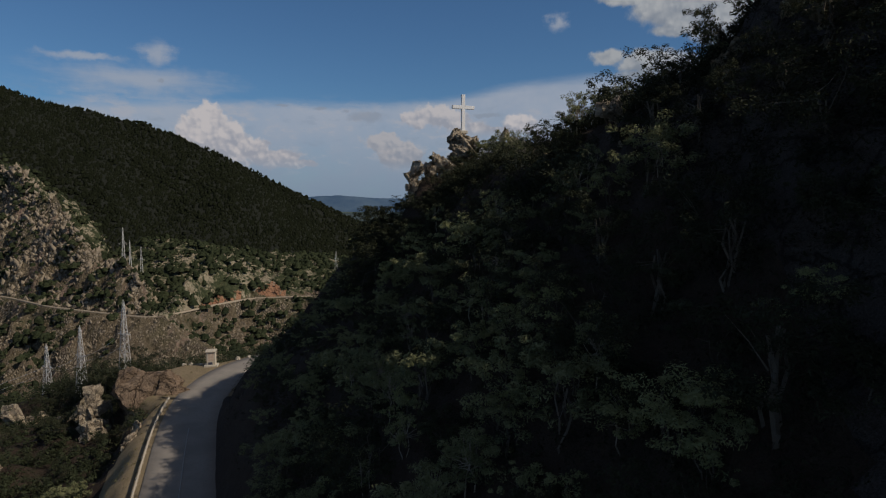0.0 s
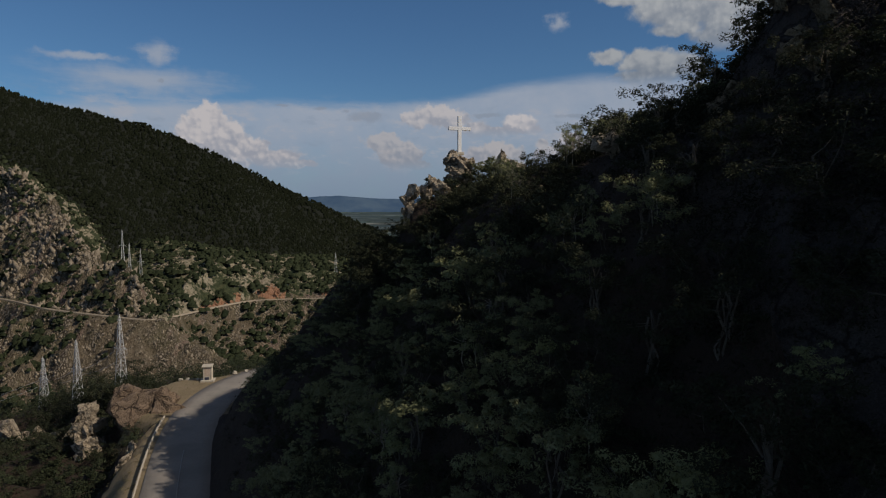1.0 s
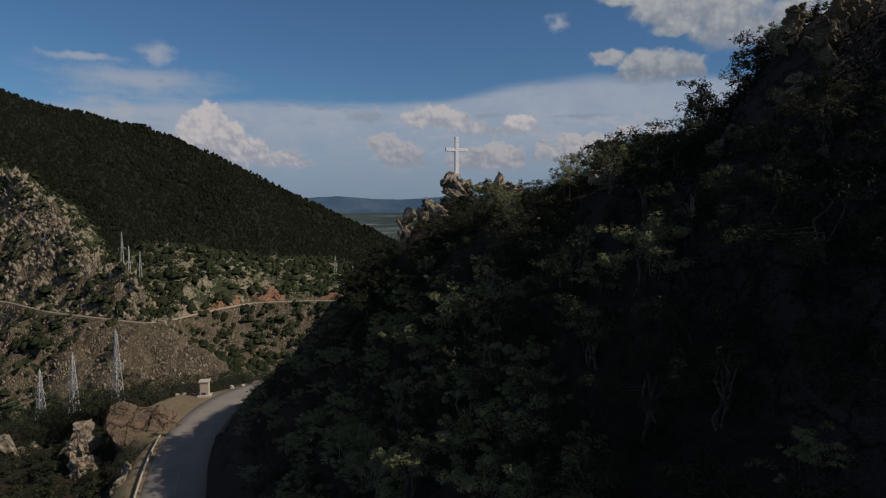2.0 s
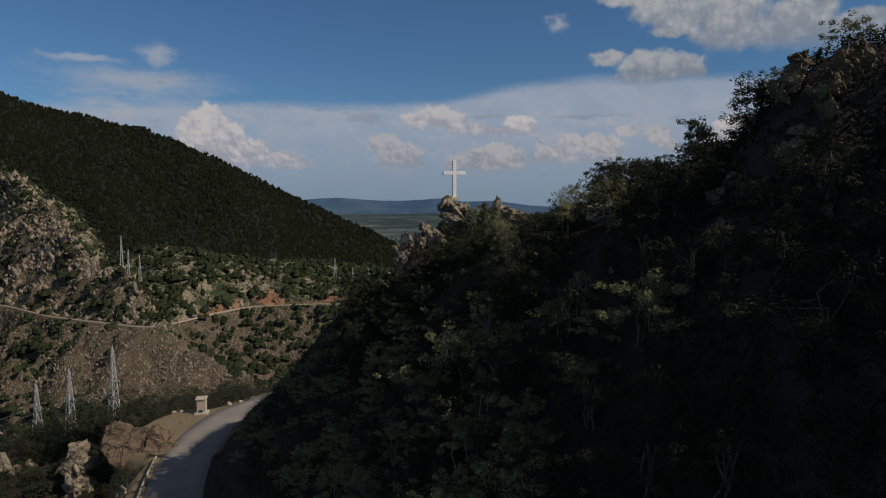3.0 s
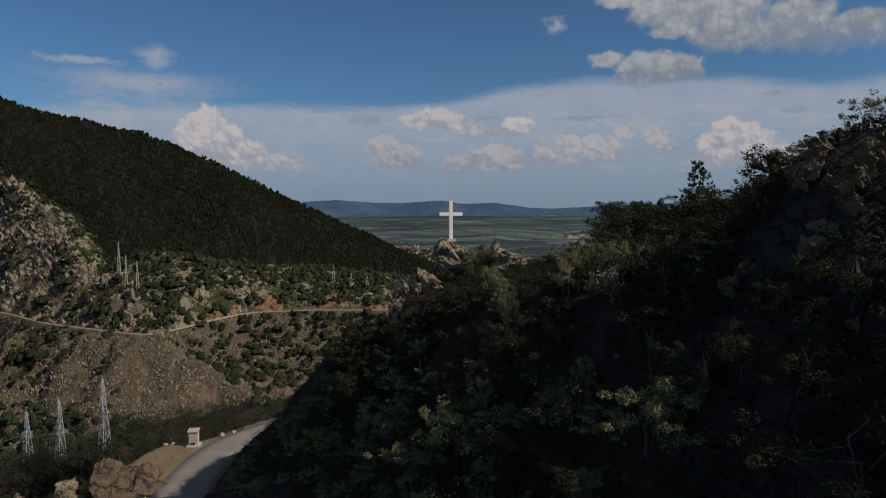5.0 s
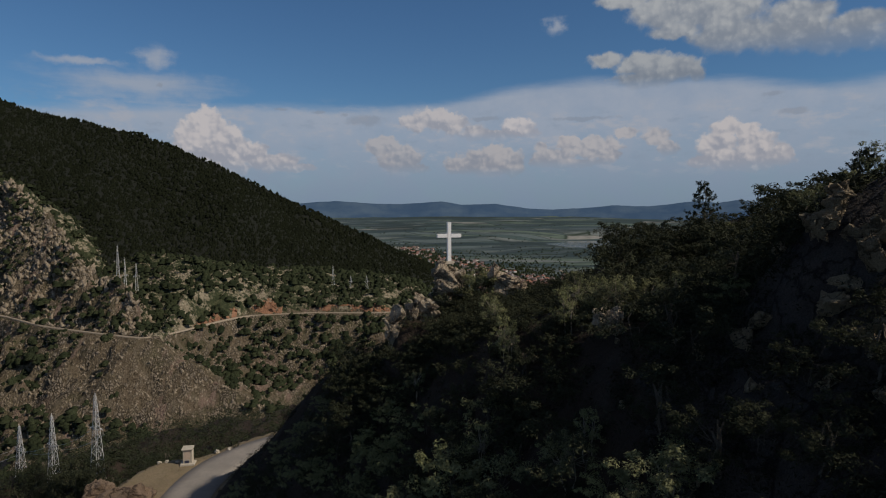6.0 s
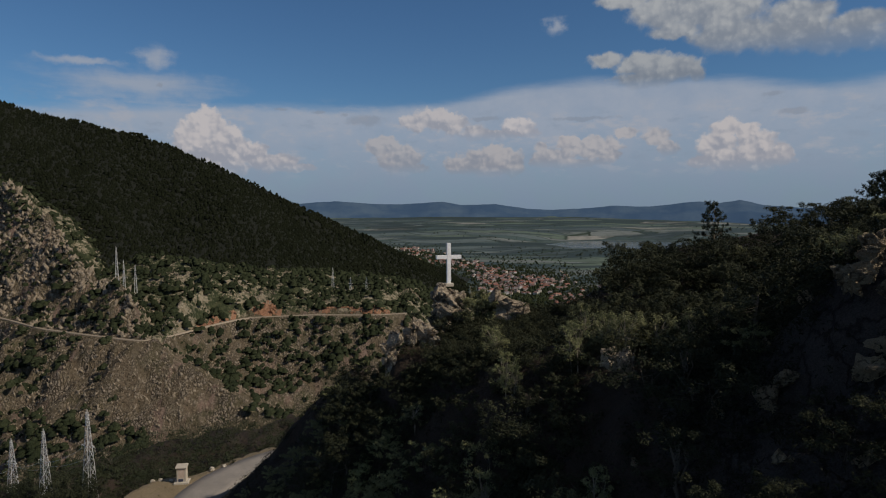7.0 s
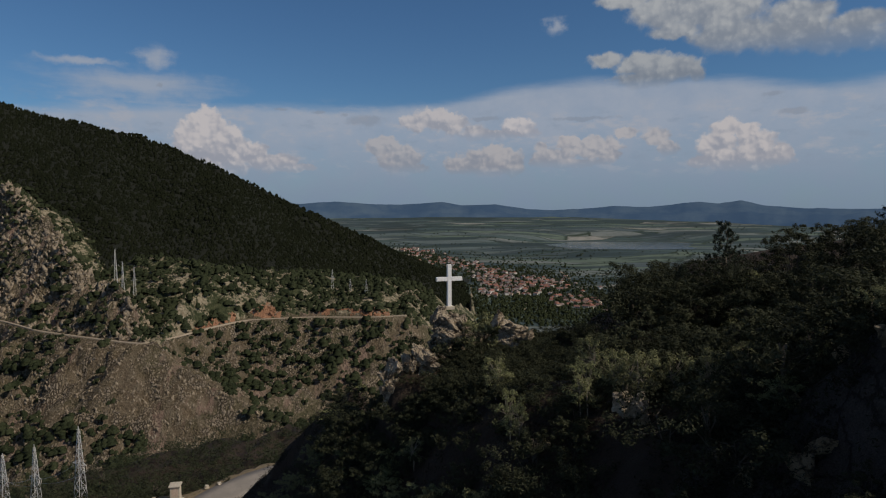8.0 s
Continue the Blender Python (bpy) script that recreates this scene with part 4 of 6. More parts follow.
rock("boulder", [((-77.0, 112.0, -8.0), (2.6, 2.2, 4.0), (0, -20, 0)), ((-73.5, 112.4, -8.4), (3.0, 2.2, 2.6), (0, 10, 0)), ((-69.5, 112.0, -8.6), (2.6, 2.0, 2.4), (0, 0, 0))], 141, M_ROCK, "row of pale jagged rocks on the gorge's lip")
rock("boulder", [((-40.8, 82.5, 0.6), (1.3, 1.4, 1.5), (0, 0, 0)), ((-39.8, 78.5, 0.4), (1.1, 1.6, 1.3), (0, 0, 0))], 152, M_ROCK, "rubble blocks below the guard rail")
rock("boulder", [((-58.5, 80.0, -6.5), (1.6, 1.6, 3.2), (0, 0, 0)), ((-62.0, 84.0, -8.0), (1.8, 1.6, 3.4), (0, 0, 0))], 163, M_ROCK, "grey upright slabs in the gorge side")
rock("boulder", [((-60.5, 104.0, -3.5), (2.4, 2.0, 3.0), (0, 0, 0))], 171, M_CRAG, "dark rock among bushes below the road")
for k, (bx, by, bs) in enumerate([(-45.6, 113.0, 0.35), (-43.7, 112.6, 0.3), (-38.6, 117.4, 0.55), (-36.8, 118.6, 0.4), (-46.6, 112.4, 0.4)]):
    rock("stone", [((bx, by, ROAD_Z + 0.1), (bs * 1.5, bs, bs), (0, 0, k * 40))], 180 + k, M_CONCRETE, "pale stone lying on the gravel by the shrine", 1)


# ---------------------------------------------------------------- the cross
def build_cross():
    c = new("cross")
    c.location = (2.35, 75.0, 38.85)
    c.rotation_euler = (0, 0, radians(18))
    tagged(c, "tall white-painted cross standing on a rock pinnacle", "cross")
    w = 0.42
    bm = bmesh.new()
    box(bm, (0, 0, 2.02), (w, 0.36, 4.44), 0.03)
    part("post", bm, M_WHITE, c)
    for s in (-1, 1):
        bm = bmesh.new()
        box(bm, (s * (w / 2 + 0.57), 0, 2.78), (1.14, 0.355, 0.40), 0.03)
        part("arm", bm, M_WHITE, c)
    bm = bmesh.new()
    box(bm, (0, 0, -0.1), (0.9, 0.8, 0.34), 0.05)
    part("footing", bm, M_CONCRETE, c, "rough concrete footing")


build_cross()


# ---------------------------------------------------------------- roadside things
def build_shrine():
    s = new("roadside_shrine")
    s.location = (-41.7, 112.4, ROAD_Z - 0.05)
    s.rotation_euler = (0, 0, radians(10))
    tagged(s, "small rendered roadside shrine with an overhanging slab roof", "shrine")
    bm = bmesh.new()
    box(bm, (0, 0, 1.35), (1.5, 1.2, 2.6), 0.02)
    part("body", bm, M_PLASTER, s)
    bm = bmesh.new()
    box(bm, (0, -0.05, 2.76), (1.85, 1.6, 0.16), 0.03)
    for v in bm.verts:
        v.co.z += 0.10 * v.co.y
    part("roof_slab", bm, M_CONCRETE, s, "weathered concrete slab roof")
    bm = bmesh.new()
    box(bm, (0, -0.15, 0.14), (2.3, 1.9, 0.34), 0.05)
    part("plinth", bm, M_CONCRETE, s)
    bm = bmesh.new()
    box(bm, (-0.1, -0.62, 0.55), (0.75, 0.06, 0.45), 0.01)
    part("niche", bm, M_NICHE, s, "dark blue niche at the foot")
    bm = bmesh.new()
    box(bm, (0, -0.61, 1.75), (0.95, 0.05, 1.5), 0.01)
    part("panel", bm, M_PANEL, s, "worn reddish relief panel")
    for x in (-0.62, 0.62):
        bm = bmesh.new()
        box(bm, (x, -0.62, 1.4), (0.16, 0.07, 2.3), 0.01)
        part("pilaster", bm, M_CONCRETE, s)


build_shrine()


def build_guard_rail():
    rail = tagged(new("guard_rail"), "pale dusty steel guard rail along the road's outer edge", "guard rail")
    t = np.gradient(ROAD, axis=0)
    t /= np.linalg.norm(t, axis=1)[:, None]
    edge = ROAD - np.stack([t[:, 1], -t[:, 0]], -1) * (ROAD_HALF - 0.1)
    keep = edge[(edge[:, 1] > 20) & (edge[:, 1] < 91.5)]
    # beam with a W-shaped section
    sec = [(0.0, 0.42), (0.05, 0.46), (0.05, 0.52), (0.0, 0.57), (0.05, 0.62), (0.05, 0.70), (0.0, 0.74), (-0.09, 0.76), (-0.09, 0.40)]
    tt = np.gradient(keep, axis=0)
    tt /= np.linalg.norm(tt, axis=1)[:, None]
    nn = np.stack([tt[:, 1], -tt[:, 0]], -1)
    v = np.stack([np.column_stack([keep + nn * (0.12 + o), np.full(len(keep), ROAD_Z + h - 0.02)]) for o, h in sec], 1)
    k = len(sec)
    i = np.arange(len(keep) * k).reshape(len(keep), k)
    j = np.roll(i, -1, axis=1)
    f = np.stack([i[:-1], j[:-1], j[1:], i[1:]], -1).reshape(-1, 4)
    raw("beam", v.reshape(-1, 3), f, M_CONCRETE, rail)
    run = np.concatenate([[0], np.cumsum(np.linalg.norm(np.diff(keep, axis=0), axis=1))])
    bm = bmesh.new()
    box(bm, (0, 0, 0.3), (0.12, 0.12, 1.0), 0.01)
    post = part("post", bm, M_CONCRETE, rail)
    for n, s in enumerate(np.arange(1, run[-1], 3.0)):
        px, py = np.interp(s, run, keep[:, 0]), np.interp(s, run, keep[:, 1])
        p = post if n == 0 else new("post", post.data)
        p.parent = rail
        p.location = (px, py, ROAD_Z - 0.1)
    return rail


build_guard_rail()


# ---------------------------------------------------------------- power line
def build_pylon(place, h, base, turn):
    """A lattice tower with one pair of arms."""
    p = new("power_pylon")
    p.location, p.rotation_euler = place, (0, 0, turn)
    tagged(p, "galvanised steel lattice power pylon with short arms", "pylon", "pylons of the power line")
    levels = [0.0]
    while levels[-1] < 0.93:
        levels.append(levels[-1] + 0.125 * (1 - 0.55 * levels[-1]))
    levels[-1] = 0.94
    top = 0.16

    def half(k):
        return base / 2 * (1 - k) + top * base / 2 * k

    r = max(0.04, h * 0.0024)
    corner = [(-1, -1), (1, -1), (1, 1), (-1, 1)]
    for cx, cy in corner:
        bm = bmesh.new()
        tube(bm, (cx * half(0), cy * half(0), 0), (cx * half(1) * 0.8, cy * half(1) * 0.8, h * 0.97), r * 1.25)
        part("leg", bm, M_STEEL, p)
    bm = bmesh.new()
    for n, (a, b) in enumerate(zip(levels, levels[1:])):
        for (x0, y0), (x1, y1) in zip(corner, corner[1:] + corner[:1]):
            if n % 2:
                x0, y0, x1, y1 = x1, y1, x0, y0
            tube(bm, (x0 * half(a), y0 * half(a), a * h), (x1 * half(b), y1 * half(b), b * h), r * 0.8)
            tube(bm, (x0 * half(b), y0 * half(b), b * h), (x1 * half(b), y1 * half(b), b * h), r * 0.6)
    part("bracing", bm, M_STEEL, p)
    bm = bmesh.new()
    tube(bm, (0, 0, 0.95 * h), (0, 0, h), r * 1.5)
    part("peak", bm, M_STEEL, p)
    for s in (-1, 1):
        bm = bmesh.new()
        z = 0.60 * h
        for y in (-1, 1):
            tube(bm, (0, y * half(0.6), z), (s * base * 0.95, 0, z), r)
        tube(bm, (0, 0, z + 0.05 * h), (s * base * 0.95, 0, z), r * 0.8)
        arm = part("crossarm", bm, M_STEEL, p)
        bm = bmesh.new()
        tube(bm, (s * base * 0.93, 0, z), (s * base * 0.93, 0, z - 0.05 * h), r * 1.3, n=6)
        part("insulator", bm, M_CONCRETE, arm)
    return p


def cable(a, b, sag, r):
    bm = bmesh.new()
    a, b = Vector(a), Vector(b)
    pts = [a.lerp(b, i / 10) - Vector((0, 0, sag * 4 * (i / 10) * (1 - i / 10))) for i in range(11)]
    for p, q in zip(pts, pts[1:]):
        tube(bm, p, q, r, n=3)
    tagged(part("power_cable", bm, M_STEEL, None, "thin sagging power cable between pylons"), category="cable", group="cables of the power line")


NEAR_PYLONS = [((-58.5, 114.8), 13.1, 12.0), ((-71.9, 123.9), 6.6, 12.0), ((-87.0, 137.0), 0.0, 12.0)]
LINE_TURN = radians(-25)
arms = []
for (px, py), pz, ph in NEAR_PYLONS:
    gz = ground_at(px, py) - 0.3
    gz, ph = min(gz, pz - 12.6), max(pz - gz, 12.6)
    build_pylon((px, py, gz), ph, 1.8, LINE_TURN)
    ax = Vector((math.cos(LINE_TURN), math.sin(LINE_TURN), 0)) * 1.9
    arms.append([Vector((px, py, gz + 0.55 * ph)) + s * ax for s in (-1, 1)])
for a, b in zip(arms, arms[1:]):
    for p, q in zip(a, b):
        cable(p, q, 0.7, 0.03)
for p in arms[-1]:
    cable(p, p + Vector((-60, 5, -16)), 2.0, 0.03)
for px, py, pz in [(-357, 705, 8), (-366, 738, -9), (-366, 765, -17), (-143, 843, -28), (-118, 832, -40), (-96, 822, -46)]:
    gz = ground_at(px, py) - 1
    build_pylon((px, py, gz), max(pz - gz, 20), 3.8, radians(20))

# ---------------------------------------------------------------- trees and shrubs
def leaf_cloud(rng, centres, radii, per, size, flat=0.8):
    """Small leaf blades, bunched round many centres; returns vertices and faces."""
    n = len(centres) * per
    c = np.repeat(centres, per, axis=0)
    r = np.repeat(radii, per)
    d = rng.normal(size=(n, 3))
    d /= np.linalg.norm(d, axis=1)[:, None]
    p = c + d * (r * rng.uniform(0.25, 1.0, n) ** 0.6)[:, None] * np.array([1, 1, flat])
    # blades lie mostly outward and up
    nrm = d * 0.7 + rng.normal(size=(n, 3)) * 0.5 + np.array([0, 0, 0.85])
    nrm /= np.linalg.norm(nrm, axis=1)[:, None]
    u = np.cross(nrm, rng.normal(size=(n, 3)))
    u /= np.linalg.norm(u, axis=1)[:, None]
    w = np.cross(nrm, u)
    s = size * rng.uniform(0.6, 1.35, n)[:, None]
    q = np.stack([p - u * s, p + u * s * 1.05 - w * s * 0.36, p + u * s * 0.75 + w * s * 0.44], 1)
    return q.reshape(-1, 3), np.arange(n * 3).reshape(-1, 3)


def limb(bm, rnd, p, q, r0, r1, bends=3):
    p, q = Vector(p), Vector(q)
    last = p
    for i in range(1, bends + 1):
        k = i / bends
        nxt = p.lerp(q, k) + Vector((rnd.uniform(-1, 1), rnd.uniform(-1, 1), rnd.uniform(-0.5, 0.5))) * (q - p).length * (0.07 if i < bends else 0)
        tube(bm, last, nxt, r0 + (r1 - r0) * (i - 1) / bends, r0 + (r1 - r0) * k, 3)
        last = nxt
    return last


def make_shrub(kind, seed, width, height, clumps, per, leaf, mat, airy=0.0, label=""):
    """A shrub or small tree: bent stems from the ground and a ragged crown of leaves."""
    rnd, rng = random.Random(seed), np.random.default_rng(seed)
    tree = tagged(new(kind), label, "shrub" if kind == "shrub" else "tree")
    bm = bmesh.new()
    centres, radii = [], []
    stems = rnd.randint(3, 5) if kind == "shrub" else 2
    tips = []
    for s in range(stems):
        a = 2 * math.pi * (s + rnd.random() * 0.7) / stems
        top = Vector((math.cos(a) * width * 0.22 * rnd.random(), math.sin(a) * width * 0.22 * rnd.random(), height * rnd.uniform(0.45, 0.7)))
        base = Vector((math.cos(a) * 0.15, math.sin(a) * 0.15, -0.4))
        tips.append(limb(bm, rnd, base, top, 0.03 * height * 0.5, 0.012 * height, 4))
    for c in range(clumps):
        k = rnd.random()
        a = rnd.uniform(0, 2 * math.pi)
        z = height * (0.16 + 0.80 * k ** 0.75) if not airy else height * (0.35 + 0.65 * k)
        reach = width * 0.5 * math.sqrt(max(0.05, 1 - ((z / height - 0.5) / 0.62) ** 2)) * rnd.uniform(0.30, 1.15)
        p = Vector((math.cos(a) * reach, math.sin(a) * reach, z))
        r = rnd.uniform(0.12, 0.23) * width * (0.75 if airy else 0.85)
        centres.append(p)
        radii.append(r)
        # twigs carry smaller sprays outward
        for _ in range(0 if airy else 2):
            o = Vector((math.cos(a) + rnd.gauss(0, 0.6), math.sin(a) + rnd.gauss(0, 0.6), rnd.uniform(-0.1, 0.7))) * r * rnd.uniform(0.8, 1.4)
            centres.append(p + o)
            radii.append(r * rnd.uniform(0.45, 0.75))
        if airy or c % 3 == 0:
            limb(bm, rnd, min(tips, key=lambda q: (q - p).length) * rnd.uniform(0.75, 1.0), p, 0.014 + 0.003 * height, 0.006, 2)
    part("stem", bm, M_PALEBARK if airy else M_BARK, tree)
    v, f = leaf_cloud(rng, np.array(centres), np.array(radii), per, leaf, 0.8 if airy else 0.66)
    raw("crown", v, f, mat, tree)
    return tree


def make_pine(seed, height, width, tiers, leaf):
    rnd, rng = random.Random(seed), np.random.default_rng(seed)
    tree = tagged(new("pine_tree"), "dark open-crowned pine on the ridge", "tree")
    bm = bmesh.new()
    limb(bm, rnd, (0, 0, -0.4), (0.1, 0, height), 0.14, 0.02, 5)
    centres, radii = [], []
    for t in range(tiers * 4):
        k = (t + rnd.random()) / (tiers * 4)
        z = height * (0.22 + 0.74 * k)
        reach = width * 0.5 * (1.0 - 0.80 * k ** 1.6) * rnd.uniform(0.5, 1.1)
        a = t * 2.4 + rnd.uniform(-0.5, 0.5)
        e = Vector((math.cos(a) * reach, math.sin(a) * reach, z + reach * rnd.uniform(0.05, 0.35)))
        limb(bm, rnd, (0.1 * z / height, 0, z), e, 0.032, 0.010, 2)
        for q in (0.5, 0.75, 1.0):
            c = Vector((0, 0, z)).lerp(e, q)
            for _ in range(2):
                tip = c + Vector((rnd.gauss(0, 0.16), rnd.gauss(0, 0.16), rnd.uniform(0.1, 0.42)))
                limb(bm, rnd, c, tip, 0.012, 0.006, 1)
                for u in (0.55, 1.0):
                    centres.append(c.lerp(tip, u))
                    radii.append(rnd.uniform(0.09, 0.17))
    for q in (0.94, 0.98, 1.02):
        centres.append(Vector((0.1, 0, height * q)))
        radii.append(0.13)
    part("trunk", bm, M_BARK, tree)
    v, f = leaf_cloud(rng, np.array(centres), np.array(radii), 12, leaf, 1.2)
    raw("crown", v, f, M_NEEDLE, tree)
    return tree


SHRUB_LABEL = "dense green broad-leaved shrub on the steep hillside"


def shrub_kinds(more, leaf):
    """The five kinds of shrub, with more or fewer leaves."""
    return [
        make_shrub("shrub", 1, 3.3, 2.8, 17, int(40 * more), leaf, M_LEAF, label=SHRUB_LABEL),
        make_shrub("shrub", 2, 2.7, 3.2, 16, int(40 * more), leaf, M_LEAF, label=SHRUB_LABEL),
        make_shrub("shrub", 3, 3.9, 2.4, 19, int(44 * more), leaf * 0.95, M_LEAF_DARK_SHADED, label="spreading dark green shrub on the steep hillside, darkened further as shade"),
        make_shrub("shrub", 4, 2.3, 2.0, 13, int(44 * more), leaf * 0.9, M_LEAF_DARK_SHADED, label="small dark green shrub on the steep hillside, darkened further as shade"),
        make_shrub("shrub", 5, 3.1, 4.0, 18, int(44 * more), leaf * 0.95, M_LEAF_DARK_SHADED, label="tall dark green shrub on the hillside, darkened further as shade"),
    ]


CLOSE, PROTO, FAR = shrub_kinds(2.3, 0.062), shrub_kinds(1.25, 0.084), shrub_kinds(0.62, 0.12)
AIRY = [
    make_shrub("sapling", 11, 2.0, 3.2, 30, 70, 0.060, M_LEAF, 1.0, "slender airy sapling with sparse leaves on the ridge"),
    make_shrub("sapling", 12, 2.4, 2.8, 32, 70, 0.060, M_LEAF, 1.0, "slender airy sapling with bare forking stems"),
]
PALE = [
    make_shrub("shrub", 8, 2.6, 2.6, 13, 74, 0.066, M_LEAF_BRIGHTENED, label="yellow-green shrub with loose leafy sprays, colour brightened to look lit"),
    make_shrub("shrub", 9, 3.0, 2.2, 12, 74, 0.066, M_LEAF_BRIGHTENED, label="yellow-green shrub with loose leafy sprays, colour brightened to look lit"),
]
BROAD = [
    make_shrub("tree", 15, 4.4, 5.2, 22, 62, 0.12, M_LEAF_DARK_SHADED, label="rounded dark green tree on the ridge saddle"),
    make_shrub("tree", 16, 3.6, 5.8, 20, 62, 0.12, M_LEAF_DARK_SHADED, label="upright dark green tree on the ridge saddle"),
]
PINE = make_pine(21, 6.8, 4.8, 9, 0.10)


def put(proto, x, y, scale, turn, sink=0.15, group="", z=None):
    z = ground_at(x, y) - sink * scale if z is None else z
    ob = copy_thing(proto, pose(x, y, z, 0, 0, turn) @ Matrix.Scale(scale, 4))
    if group:
        tagged(ob, group=group)
    return ob


ROCK_SPOTS = [(14.0, 47.0, 1.7), (15.9, 46.2, 1.5), (18.6, 34.2, 1.5), (17.6, 32.0, 1.2), (20.4, 33.4, 1.5), (14.6, 33.6, 1.2), (12.4, 46.0, 1.6), (11.4, 43.4, 1.8), (10.4, 41.0, 1.2), (19.6, 34.6, 1.2), (8.6, 69.6, 1.6), (1.5, 74.5, 2.6), (3.2, 74, 2.0), (-0.2, 70.5, 2.2), (-3.2, 68.6, 1.6), (8.4, 71, 2.2), (12, 47, 1.6), (19.4, 35.0, 1.8), (21.0, 34.0, 2.2), (16.9, 35.8, 1.8), (13, 35.4, 1.0)]


def free_of_rocks(x, y):
    return all((x - a) ** 2 + (y - b) ** 2 > r * r for a, b, r in ROCK_SPOTS)


# bearing from the camera's end point, and fall of the skyline seen there
VIEW_SKYLINE = [(-0.307, 0.444), (-0.254, 0.40), (-0.218, 0.364), (-0.164, 0.293), (-0.129, 0.270), (-0.084, 0.262), (-0.039, 0.258), (-0.008, 0.25), (0.005, 0.215), (0.042, 0.200), (0.050, 0.166), (0.080, 0.166), (0.088, 0.200),
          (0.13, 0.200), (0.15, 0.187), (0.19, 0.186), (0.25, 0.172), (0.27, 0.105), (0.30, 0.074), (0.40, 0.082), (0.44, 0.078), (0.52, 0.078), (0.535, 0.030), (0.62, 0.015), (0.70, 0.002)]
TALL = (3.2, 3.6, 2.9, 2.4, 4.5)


def skyline_top(x, y):
    """Height limit for tree tops, fitted to the skyline seen from the camera's end point."""
    fall = np.interp((x - 1.7) / (y - 12.0), [q[0] for q in VIEW_SKYLINE], [q[1] for q in VIEW_SKYLINE])
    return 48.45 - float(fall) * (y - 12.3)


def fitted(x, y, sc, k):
    """The scale that keeps a shrub under the skyline in the camera's view."""
    return min(sc, (skyline_top(x, y) - ground_at(x, y)) / TALL[k])


def mass_shrubs(spots):
    """The farther shrubs of the ridge, grown into one another."""
    vs, fs, ids, n = [], [], [], 0
    mats = [M_LEAF, M_LEAF_DARK_SHADED]
    for k, m in spots:
        for ob in FAR[k].children:
            if ob.name.startswith("stem"):
                continue
            v = np.array([q.co[:] for q in ob.data.vertices])
            tri = [list(p.vertices) for p in ob.data.polygons]
            tri = np.array([t[:3] for t in tri] + [(t[0], t[2], t[3]) for t in tri if len(t) == 4])
            r = np.array(m)
            vs.append(v @ r[:3, :3].T + r[:3, 3])
            fs.append(tri + n)
            ids.append(np.full(len(tri), mats.index(ob.data.materials[0])))
            n += len(v)
    tagged(raw("ridge_shrubs", np.vstack(vs), np.vstack(fs), mats, None, "dense green shrubs grown together along the ridge", np.concatenate(ids)), category="shrubs", kind="stuff")


